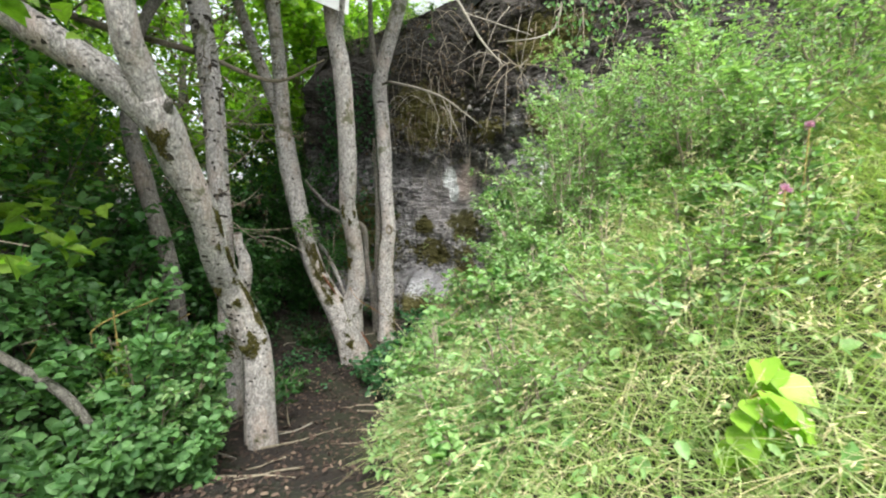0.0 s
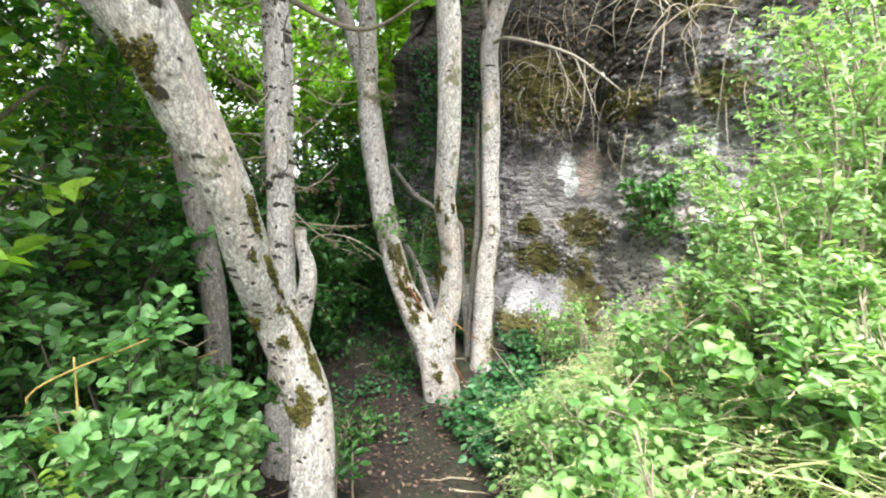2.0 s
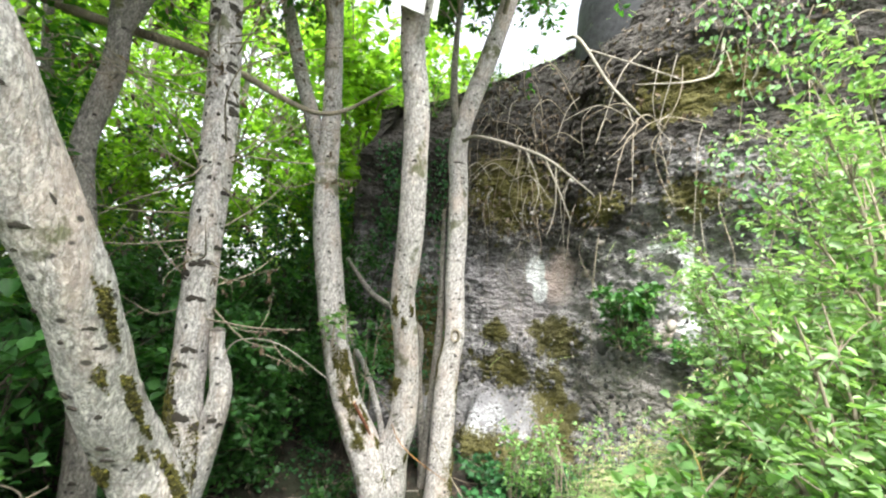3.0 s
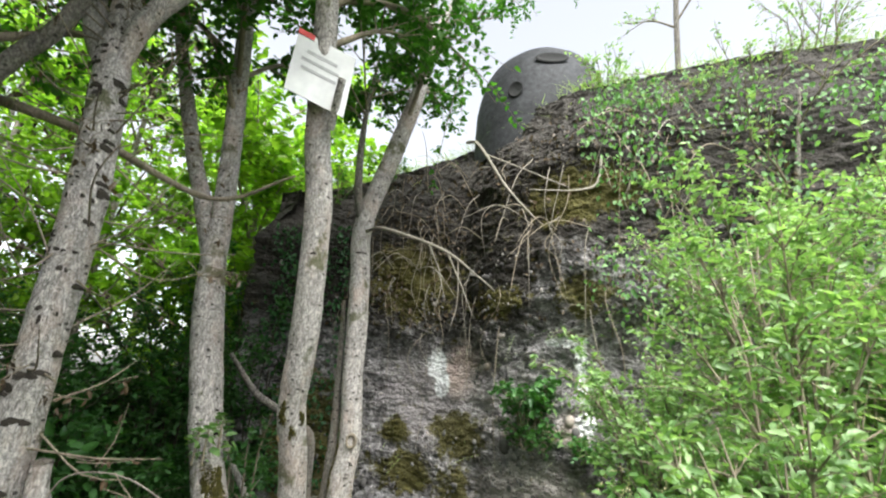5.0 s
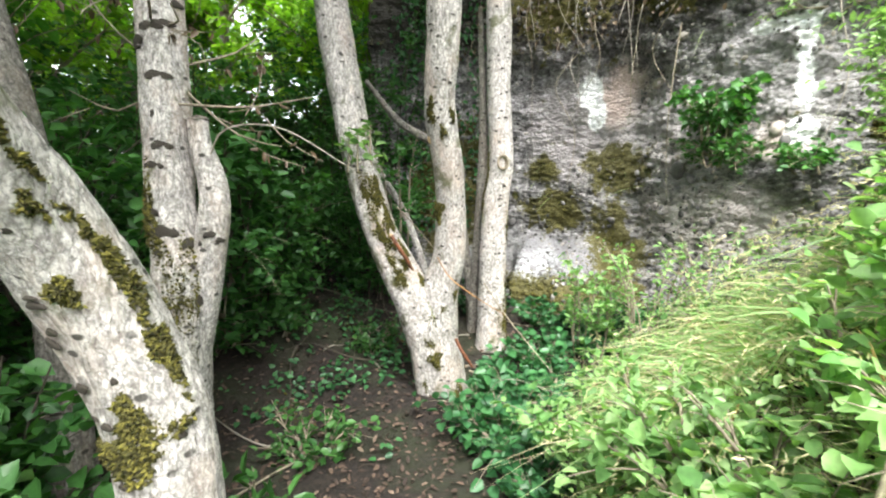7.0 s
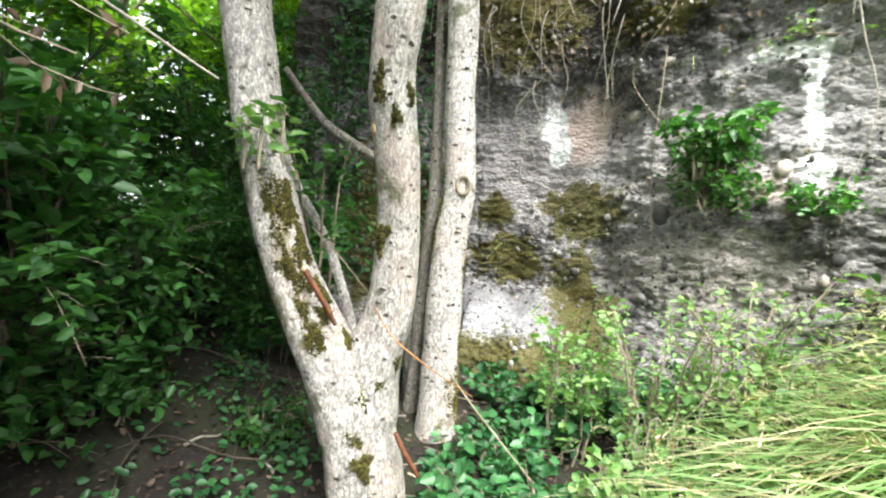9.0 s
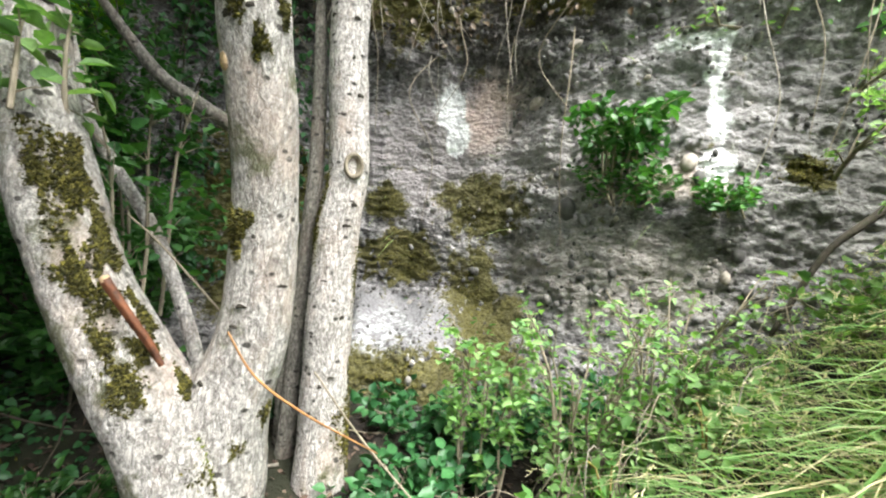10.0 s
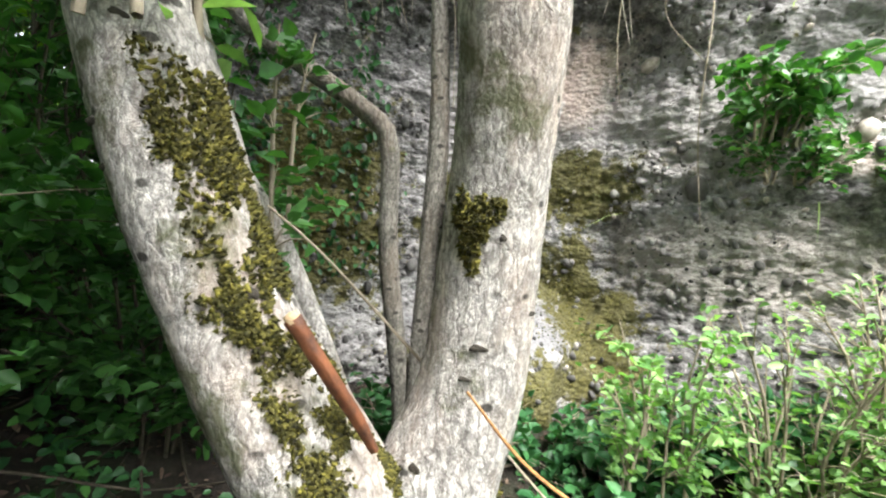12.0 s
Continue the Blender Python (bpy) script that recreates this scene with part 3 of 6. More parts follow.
# ---- steel cupola on the roof ----
def build_cupola():
    base = np.array([1.5, 7.95, 4.75])
    cup = thing("armoured_cupola", base, "rounded dark steel observation cupola on the bunker roof", "cupola")
    b = Build()
    prof = [(0.99, -0.3), (0.99, 0.25), (0.975, 0.55), (0.93, 0.85), (0.84, 1.12), (0.7, 1.34), (0.5, 1.5), (0.27, 1.59), (0.02, 1.62)]
    prof = spline([(r, z, 0, 0) for r, z in prof], 0.06)[:, :2]
    a = np.linspace(0, 2 * np.pi, 56, endpoint=False)
    v = np.array([[r * np.cos(t), r * np.sin(t), z] for r, z in prof for t in a])
    v *= (1 + 0.006 * fbm(v[:, 0], v[:, 1], v[:, 2], 5.0))[:, None]
    n = len(prof)
    f = [[i * 56 + j, i * 56 + (j + 1) % 56, (i + 1) * 56 + (j + 1) % 56, (i + 1) * 56 + j] for i in range(n - 1) for j in range(56)]
    b.add(v + base, f)
    part("shell", b, M_DOME, cup, "pitted grey-brown steel shell")
    for ang, z, w, h in ((-1.75, 1.02, 0.42, 0.2), (-2.25, 0.55, 0.2, 0.22), (-1.3, 0.5, 0.2, 0.2)):
        r = np.interp(z, prof[:, 1], prof[:, 0])
        d = np.array([np.cos(ang), np.sin(ang), 0])
        e = np.array([-np.sin(ang), np.cos(ang), 0])
        up = unit(np.array([-0.35 * d[0] * (z > 0.9), -0.35 * d[1] * (z > 0.9), 1.0]))
        o = np.cross(e, up)
        o = o if o @ d > 0 else -o
        # shallow disc on the shell, near-black for the shade inside a port
        p = Build()
        t = np.linspace(0, 2 * np.pi, 16, endpoint=False)
        rim = [(1.08, -0.02), (1.0, -0.008), (0.9, -0.014), (0.75, -0.022), (0.02, -0.028)]
        vv = [base + d * r + np.array([0, 0, z]) + o * (k2 + 0.035) + (e * np.cos(x) * w / 2 + up * np.sin(x) * h / 2) * k1 for k1, k2 in rim for x in t]
        p.add(vv, [[i * 16 + j, i * 16 + (j + 1) % 16, (i + 1) * 16 + (j + 1) % 16, (i + 1) * 16 + j] for i in range(4) for j in range(16)])
        part("embrasure", p, M_HOLE, cup, "viewing port with its inner shade painted black")


build_cupola()


# ---- trees ----
def add_tufts(build, at, nor, size, q):
    """Small upright tufts, for moss."""
    n = len(at)
    d = unit(nor + q.normal(0, 0.45, (n, 3)))
    s = unit(np.cross(d, q.normal(0, 1, (n, 3))))
    t = np.cross(d, s)
    h = size * q.uniform(0.5, 1.4, (n, 1))
    w = h * 0.55
    v = np.stack([at - d * h * 0.3 + s * w, at - d * h * 0.3 - s * w * 0.5 + t * w * 0.87, at - d * h * 0.3 - s * w * 0.5 - t * w * 0.87, at + d * h * 0.6 + s * w * 0.35, at + d * h * 0.6 - s * w * 0.3 + t * w * 0.25, at + d * h * 0.6 - s * w * 0.3 - t * w * 0.25, at + d * h], 1)
    b = np.arange(n)[:, None] * 7
    build.add(v.reshape(-1, 3), np.concatenate([b + np.array([k]) for k in ([0, 1, 4, 3], [1, 2, 5, 4], [2, 0, 3, 5], [3, 4, 5, 6])]))


def stem_surface(info, f, ang, lift=0.0):
    """Places on a limb: fraction along it, angle (0 faces south, 90 degrees east)."""
    s, e1, e2, t = info
    i = np.clip(np.asarray(f) * (len(s) - 1), 0, len(s) - 1.001)
    k = i.astype(int)
    w = (i - k)[:, None]
    c = s[k] * (1 - w) + s[k + 1] * w
    d = np.sin(ang)[:, None] * e1[k] + np.cos(ang)[:, None] * e2[k]
    return c[:, :3] + d * (c[:, 3:] * 0.97 + lift), d


def moss_patch(info, f0, ang0, df, dang, count, q, size=0.012):
    r = np.sqrt(q.uniform(0, 1, count))
    a = q.uniform(0, 6.283, count)
    wob = 1 + 0.4 * np.sin(3 * a + q.uniform(0, 6)) + 0.2 * np.sin(7 * a)
    at, d = stem_surface(info, np.clip(f0 + df * r * np.cos(a) * wob, 0.002, 0.995), ang0 + dang * r * np.sin(a) * wob)
    b = Build()
    add_tufts(b, at + d * (0.012 * (1 - r) * size / 0.012)[:, None], d, size, q)
    return b


def knot_mesh():
    b = bmesh.new()
    bmesh.ops.create_uvsphere(b, u_segments=12, v_segments=8, radius=1.0)
    for v in b.verts:
        v.co *= 1 + 0.22 * math.sin(v.co.x * 5 + v.co.z * 7) * math.cos(v.co.z * 6)
        v.co.z += -0.35 * v.co.x * v.co.x
    me = bpy.data.meshes.new("knot")
    b.to_mesh(me)
    b.free()
    me.materials.append(M_KNOT)
    return me


KNOT = knot_mesh()


def add_knots(parent, info, spots):
    """Dark scars: fraction, angle in degrees, width, height."""
    for f, ang, w, h in spots:
        at, d = stem_surface(info, np.array([f]), np.array([radians(ang)]))
        k = new("knot", KNOT)
        k.parent = parent
        m = Vector(d[0]).to_track_quat("Y", "Z").to_matrix().to_4x4()
        k.matrix_local = Matrix.Translation(Vector(at[0]) - parent.location) @ m @ Matrix.Diagonal((w * 0.75, 0.006, h * 0.75, 1))


def random_knots(count, q, lo=0.1, hi=0.95):
    return [(q.uniform(lo, hi), q.uniform(-80, 80), q.uniform(0.009, 0.034), q.uniform(0.006, 0.017)) for _ in range(count)]


def twig_cloud(wood, leaves, starts, q, reach, leaf, per_twig, twigs=3, ratio=0.55, rise=0.35, thick=0.008, upness=0.9, droop=0.25):
    """Twigs that spread from start places (x, y, z, way), with leaves along them."""
    for p, way in starts:
        for _ in range(twigs):
            d = unit(np.asarray(way) + q.normal(0, 0.55, 3) + np.array([0, 0, rise * q.uniform(-0.4, 1)]))
            ln = reach * q.uniform(0.45, 1.15)
            bend = q.normal(0, 0.22, 3) * ln
            sag = np.array([0, 0, -0.18 * ln])
            pts = [p, p + d * ln * 0.5 + bend * 0.5, p + d * ln + bend + sag]
            if wood is not None:
                tube(wood, [(*a, r) for a, r in zip(pts, (thick, thick * 0.65, thick * 0.25))], 3, ln / 3, cap=False)
            c = spline([(*a, 0) for a in pts], ln / 6)[:, :3]
            n = per_twig
            t = q.uniform(0.15, 1, n) ** 0.8 * (len(c) - 1.001)
            k = t.astype(int)
            at = c[k] + (c[k + 1] - c[k]) * (t - k)[:, None] + q.normal(0, leaf * 0.35, (n, 3))
            out = unit(np.cross(d, np.array([0, 0, 1.0])))
            w = unit(d * 0.5 + out * q.choice([-1, 1], (n, 1)) * 0.9 + q.normal(0, 0.45, (n, 3)))
            up = np.array([0, 0, upness]) + q.normal(0, 0.45, (n, 3))
            add_leaves(leaves, at, w, up, leaf * q.uniform(0.6, 1.25, n), ratio, 0.2, droop)


def grow_crown(parent, limbs, q, leaf_mat, reach=0.9, leaf=0.075, per=26, branches=7, lo=0.35, ratio=0.6, twigs=3):
    """Branches and leaves from the upper part of each limb."""
    wood, lv = Build(), Build()
    for info in limbs:
        s, e1, e2, t = info
        for _ in range(branches):
            f = q.uniform(lo, 1.0)
            k = min(int(f * (len(s) - 1)), len(s) - 2)
            ang = q.uniform(0, 6.283)
            d = unit(np.sin(ang) * e1[k] + np.cos(ang) * e2[k] + t[k] * q.uniform(0.3, 1.0))
            ln = reach * q.uniform(0.6, 1.3)
            p0 = s[k, :3]
            p1 = p0 + d * ln * 0.5 + np.array([0, 0, 0.08 * ln])
            p2 = p0 + d * ln + q.normal(0, 0.1, 3)
            r = min(s[k, 3] * 0.45, 0.03)
            tube(wood, [(*p0, r), (*p1, r * 0.7), (*p2, r * 0.35)], 5, ln / 6, cap=False)
            starts = [(p0 + (p1 - p0) * 0.7, d), (p1, d), ((p1 + p2) / 2, d), (p2, d)]
            twig_cloud(wood, lv, starts, q, ln * 0.6, leaf, per, twigs, ratio)
    part("branchwork", wood, M_TWIG, parent, "thin grey-brown branches", kind="stuff")
    part("crown", lv, leaf_mat, parent, "loose green leafy crown")


def limb(parent, name, rows, mat, sides=22, step=0.035, rough=0.05, seed=0, label=""):
    b = Build()
    info = tube(b, rows, sides, step, rough, seed)
    part(name, b, mat, parent, label)
    return info


def slim_limb(parent, name, rows, *more):
    return limb(parent, name, [(x, y, z, r * 0.86) for x, y, z, r in rows], *more)


def forked_tree():
    q = np.random.default_rng(21)
    tr = thing("forked_tree", (-1.2, 5.86, -0.72), "pale-barked tree forking low into two mossy stems", "tree")
    trunk = limb(tr, "trunk", [(-1.15, 5.87, -0.98, 0.25), (-1.17, 5.86, -0.72, 0.2), (-1.2, 5.85, -0.5, 0.185), (-1.235, 5.845, -0.3, 0.175), (-1.25, 5.84, -0.15, 0.14), (-1.255, 5.84, -0.05, 0.06)], M_BARK, 30, 0.03, 0.06, 1, "stout ridged grey trunk")
    left = limb(tr, "stem", [(-1.2, 5.85, -0.55, 0.15), (-1.28, 5.84, -0.22, 0.165), (-1.385, 5.825, 0.02, 0.15), (-1.6, 5.84, 0.43, 0.122), (-1.763, 5.866, 0.925, 0.115), (-1.85, 5.888, 1.36, 0.118), (-1.94, 5.91, 1.85, 0.118), (-2.005, 5.94, 2.4, 0.105), (-2.024, 5.97, 3.08, 0.085), (-2.16, 6.05, 4.67, 0.078), (-2.3, 6.1, 6.6, 0.035)], M_BARK, 26, 0.03, 0.06, 2)
    fork = limb(tr, "stem", [(-2.005, 5.94, 2.3, 0.06), (-2.12, 5.95, 2.72, 0.074), (-2.22, 5.97, 3.0, 0.07), (-2.39, 6.0, 3.46, 0.066), (-2.84, 6.07, 4.98, 0.05), (-3.1, 6.1, 6.2, 0.02)], M_BARK, 16, 0.05, 0.06, 3)
    right = limb(tr, "stem", [(-1.22, 5.86, -0.5, 0.14), (-1.21, 5.86, -0.2, 0.155), (-1.19, 5.85, 0.05, 0.135), (-1.12, 5.83, 0.305, 0.113), (-1.105, 5.79, 0.64, 0.1), (-1.12, 5.71, 0.97, 0.097), (-1.16, 5.62, 1.31, 0.097), (-1.125, 5.52, 1.7, 0.1), (-1.11, 5.43, 2.15, 0.1), (-1.115, 5.31, 2.8, 0.096), (-1.17, 5.2, 3.3, 0.094), (-1.19, 5.0, 4.29, 0.085), (-1.3, 4.8, 6.2, 0.04)], M_BARK, 26, 0.03, 0.05, 4)
    add_knots(tr, left, random_knots(26, q, 0.08, 0.6))
    add_knots(tr, fork, random_knots(8, q))
    add_knots(tr, right, random_knots(30, q, 0.08, 0.75) + [(0.35, 15, 0.016, 0.012), (0.47, -60, 0.03, 0.014), (0.335, 70, 0.012, 0.01)])
    mossy = [(left, 0.185, 30, 0.02, 0.6, 800), (left, 0.1, -5, 0.007, 0.22, 220), (right, 0.168, -48, 0.01, 0.42, 620), (right, 0.245, 12, 0.006, 0.22, 260), (right, 0.256, 60, 0.006, 0.2, 180), (right, 0.262, -25, 0.01, 0.25, 260), (right, 0.07, 25, 0.006, 0.2, 160), (right, 0.085, 60, 0.007, 0.2, 160), (left, 0.05, 55, 0.014, 0.6, 900), (right, 0.045, -30, 0.01, 0.5, 600), (left, 0.035, 15, 0.009, 0.4, 380), (trunk, 0.62, 10, 0.05, 0.25, 300), (trunk, 0.45, -25, 0.06, 0.2, 220), (trunk, 0.3, 50, 0.09, 0.3, 350)]
    mossy += [(left, q.uniform(0.085, 0.2), q.uniform(5, 75), q.uniform(0.004, 0.012), q.uniform(0.12, 0.4), int(q.uniform(120, 380))) for _ in range(18)]
    for info, f, a, df, da, n in mossy:
        part("moss_cushion", moss_patch(info, f, radians(a), df, da, n, q), M_MOSS, tr, "olive-brown moss cushion")
    part("moss_cushion", moss_patch(left, 0.058, 1.25, 0.016, 0.4, 900, q, 0.014), M_MOSS_BRIGHT, tr, "bright green moss in the fork")
    # cut branch leaning in the fork
    b = Build()
    tube(b, [(-1.348, 5.7, 0.232, 0.008), (-1.385, 5.695, 0.3, 0.012), (-1.432, 5.685, 0.375, 0.0125), (-1.495, 5.68, 0.475, 0.0145)], 14, 0.015, 0.12, 5)
    cut = part("cut_branch", b, M_RED_WOOD, tr, "peeled red-brown branch with a sawn end")
    b = Build()
    tube(b, [(-1.492, 5.68, 0.47, 0.0135), (-1.499, 5.68, 0.482, 0.0128)], 14, 0.01)
    end = new("cut_end", b.mesh("cut_end", M_CUT, tr.location))
    end.parent = cut
    tagged(end, "pale sawn wood face")
    b = Build()
    tube(b, [(-1.18, 5.7, 0.33, 0.003), (-1.09, 5.62, 0.22, 0.0038), (-0.94, 5.6, 0.11, 0.0036), (-0.72, 5.63, -0.03, 0.0022)], 6, 0.02)
    part("sprout", b, M_SHOOT, tr, "thin orange-brown side shoot")
    b = Build()
    tube(b, [(-1.56, 6.02, 0.66, 0.003), (-1.43, 5.98, 0.55, 0.0038), (-1.2, 5.92, 0.31, 0.0045)], 6, 0.03)
    part("sprout", b, M_TWIG, tr, "thin dead side twig")
    b = Build()
    tube(b, [(-1.05, 5.7, -0.24, 0.011), (-1.0, 5.69, -0.33, 0.012), (-0.93, 5.7, -0.44, 0.009)], 10, 0.02, 0.1, 6)
    part("cut_branch", b, M_RED_WOOD, tr, "short red-brown broken branch at the trunk foot")
    at, d = stem_surface(right, np.array([0.238]), np.array([radians(-66)]))
    b = Build()
    tube(b, [(*(at[0] - d[0] * 0.03), 0.032), (*(at[0] + d[0] * 0.002), 0.026), (*(at[0] + d[0] * 0.008), 0.014)], 12, 0.01, 0.1, 9)
    part("branch_scar", b, M_CUT, tr, "pale torn branch scar")
    b = Build()
    tube(b, [(-1.06, 5.1, 3.25, 0.03), (-1.02, 4.98, 3.42, 0.028), (-0.99, 4.9, 3.55, 0.026)], 10, 0.03, 0.05, 8)
    part("stub", b, M_BARK, tr, "short broken branch stub")
    grow_crown(tr, [left, fork, right], q, M_CROWN, 1.3, 0.085, 20, 12, 0.6)
    # second, higher crown added mostly out of view to shade the hollow
    grow_crown(tr, [left, fork], q, M_CROWN, 1.6, 0.12, 22, 16, 0.8)
    return tr


def slim_tree():
    q = np.random.default_rng(22)
    tr = thing("slim_tree", (-0.85, 6.58, -0.55), "slender grey-barked tree with a round knot hole", "tree")
    stem = limb(tr, "trunk", [(-0.84, 6.57, -0.85, 0.15), (-0.835, 6.59, -0.42, 0.125), (-0.838, 6.628, 0.12, 0.112), (-0.822, 6.664, 0.67, 0.104), (-0.785, 6.684, 0.98, 0.1), (-0.822, 6.72, 1.55, 0.098), (-0.828, 6.746, 1.93, 0.1), (-0.856, 6.786, 2.55, 0.1), (-0.875, 6.82, 3.12, 0.1), (-0.612, 6.884, 4.067, 0.1), (-0.375, 6.945, 5.0, 0.085), (-0.29, 7.0, 5.8, 0.075), (-0.42, 7.07, 6.9, 0.055), (-0.5, 7.1, 8.0, 0.02)], M_BARK, 24, 0.035, 0.05, 6)
    fork = limb(tr, "limb", [(-0.3, 6.98, 5.6, 0.05), (-0.05, 7.03, 6.3, 0.058), (0.336, 7.073, 6.97, 0.05), (0.8, 7.1, 7.8, 0.02)], M_BARK, 14, 0.05, 0.05, 7)
    left = limb(tr, "limb", [(-0.87, 6.8, 3.0, 0.04), (-0.97, 6.75, 3.5, 0.042), (-0.98, 6.75, 4.3, 0.03), (-0.9, 6.8, 5.2, 0.015)], M_BARK_DIM, 12, 0.05, 0.05, 9)
    add_knots(tr, stem, random_knots(40, q, 0.06, 0.6) + [(0.4, 5, 0.085, 0.014), (0.375, 40, 0.014, 0.02)])
    # round healed branch scar
    b = Build()
    a = np.linspace(0, 2 * np.pi, 20, endpoint=False)
    c = np.array([-0.77, 6.585, 0.985])
    v = [c + np.array([np.cos(t) * r * 0.8, -h, np.sin(t) * r * 1.1]) for r, h in ((0.066, -0.02), (0.058, 0.018), (0.045, 0.016), (0.036, -0.01), (0.002, -0.014)) for t in a]
    b.add(v, [[i * 20 + j, i * 20 + (j + 1) % 20, (i + 1) * 20 + (j + 1) % 20, (i + 1) * 20 + j] for i in range(4) for j in range(20)])
    part("knot_hole", b, M_TWIG, tr, "raised ring of a healed branch scar")
    for f, ang, df, da, n in ((0.17, -75, 0.03, 0.3, 500), (0.06, 60, 0.03, 0.5, 500), (0.14, 70, 0.02, 0.3, 260)):
        part("moss_cushion", moss_patch(stem, f, radians(ang), df, da, n, q), M_MOSS, tr, "olive moss on bark")
    grow_crown(tr, [stem, fork, left], q, M_CROWN, 1.05, 0.08, 18, 11, 0.58)
    b = thing("sapling_stem", (-1.0, 6.75, -0.55), "thin grey stem growing close behind the slender tree", "sapling")
    limb(b, "stem", [(-1.02, 6.75, -0.8, 0.055), (-1.01, 6.76, -0.4, 0.05), (-0.965, 6.77, 0.55, 0.046), (-0.95, 6.8, 1.2, 0.04), (-1.0, 6.9, 2.3, 0.02)], M_BARK_DIM, 14, 0.05, 0.06, 11)
    return tr


def knotty_tree():
    q = np.random.default_rng(23)
    tr = thing("knotty_tree", (-2.0, 4.36, -0.6), "grey tree with many dark knots and a sawn-off side stub", "tree")
    main = slim_limb(tr, "trunk", [(-2.12, 4.34, -0.9, 0.19), (-2.1, 4.35, -0.3, 0.145), (-2.06, 4.36, 0.4, 0.125), (-2.112, 4.411, 0.79, 0.11), (-2.148, 4.48, 1.295, 0.108), (-2.186, 4.54, 1.7, 0.112), (-2.24, 4.64, 2.4, 0.115), (-2.36, 4.75, 3.2, 0.118), (-2.42, 4.8, 3.45, 0.11), (-2.475, 4.86, 4.0, 0.09), (-2.55, 5.0, 5.6, 0.06), (-2.6, 5.1, 7.2, 0.02)], M_BARK, 24, 0.035, 0.06, 12)
    a = slim_limb(tr, "limb", [(-2.42, 4.78, 3.3, 0.06), (-2.6, 4.83, 3.65, 0.085), (-2.73, 4.88, 4.15, 0.078), (-2.9, 4.9, 5.6, 0.05), (-3.0, 4.9, 7.0, 0.02)], M_BARK, 16, 0.05, 0.05, 13)
    c = slim_limb(tr, "limb", [(-2.36, 4.75, 3.25, 0.06), (-2.28, 4.8, 3.75, 0.075), (-2.1, 4.9, 4.2, 0.07), (-1.7, 5.0, 5.2, 0.05), (-1.5, 5.1, 6.4, 0.02)], M_BARK, 16, 0.05, 0.05, 14)
    stub = slim_limb(tr, "stub", [(-2.06, 4.38, 0.0, 0.07), (-1.975, 4.4, 0.45, 0.082), (-1.925, 4.43, 0.78, 0.07), (-1.985, 4.45, 1.0, 0.05), (-1.99, 4.45, 1.1, 0.046)], M_BARK, 16, 0.03, 0.06, 15, "sawn-off side stem")
    b = Build()
    tube(b, [(-1.99, 4.45, 1.1, 0.044), (-1.991, 4.45, 1.112, 0.04)], 14, 0.01)
    part("cut_end", b, M_BARK_DIM, tr, "weathered sawn end")
    b = Build()
    tube(b, [(-1.95, 4.43, 0.92, 0.004), (-1.85, 4.42, 1.06, 0.004), (-1.6, 4.4, 1.06, 0.0035), (-1.3, 4.38, 0.9, 0.002)], 6, 0.04)
    part("twig", b, M_PALE_TWIG, tr, "long bleached arching twig")
    add_knots(tr, main, [(f, a, w * 2.2, h * 2.2) for f, a, w, h in random_knots(80, q, 0.15, 0.62)] + [(0.42, -20, 0.05, 0.02), (0.43, 30, 0.04, 0.02), (0.33, 10, 0.05, 0.02), (0.49, 10, 0.03, 0.075), (0.49, -55, 0.025, 0.07)])
    add_knots(tr, stub, random_knots(10, q))
    for info, f, ang, df, da, n in ((main, 0.16, 40, 0.03, 0.8, 900), (main, 0.2, -20, 0.02, 0.4, 400), (stub, 0.3, -60, 0.1, 0.4, 400), (main, 0.12, 20, 0.02, 0.6, 600)):
        part("moss_cushion", moss_patch(info, f, radians(ang), df, da, n, q), M_MOSS, tr, "dark olive moss on bark")
    # dead side branches
    w = Build()
    dry = Build()
    for _ in range(64):
        at, d = stem_surface(main, q.uniform(0.24, 0.62, 1), q.uniform(-2.9, 2.9, 1))
        e = unit(d[0] + q.normal(0, 0.4, 3))
        ln = q.uniform(0.25, 0.9)
        tube(w, [(*at[0], 0.006), (*(at[0] + e * ln * 0.5 + q.normal(0, 0.04, 3)), 0.0045), (*(at[0] + e * ln + np.array([0, 0, 0.1])), 0.002)], 5, 0.08, cap=False)
        for _ in range(3):
            g = at[0] + e * ln * q.uniform(0.3, 0.9)
            h = unit(e + q.normal(0, 0.7, 3)) * ln * 0.45
            tube(w, [(*g, 0.003), (*(g + h * 0.5 + q.normal(0, 0.02, 3)), 0.0024), (*(g + h), 0.0012)], 3, 0.1, cap=False)
            k = 3
            add_leaves(dry, g + h * q.uniform(0.3, 1, (k, 1)), q.normal(0, 0.6, (k, 3)) + np.array([0, 0, -0.9]), q.normal(0, 1, (k, 3)), q.uniform(0.025, 0.055, k), 0.5)
    part("withered_leaf", dry, M_BROWN_LEAF, tr, "curled withered leaves on dead twigs", kind="stuff")
    part("dead_twig_tangle", w, M_TWIG, tr, "tangle of dry leafless twigs")
    grow_crown(tr, [main, a, c], q, M_CROWN, 1.4, 0.09, 18, 14, 0.58)
    # extra high leaves, added to keep sky light off the hollow
    grow_crown(tr, [main, a], q, M_CROWN, 1.8, 0.12, 22, 18, 0.8)
    return tr


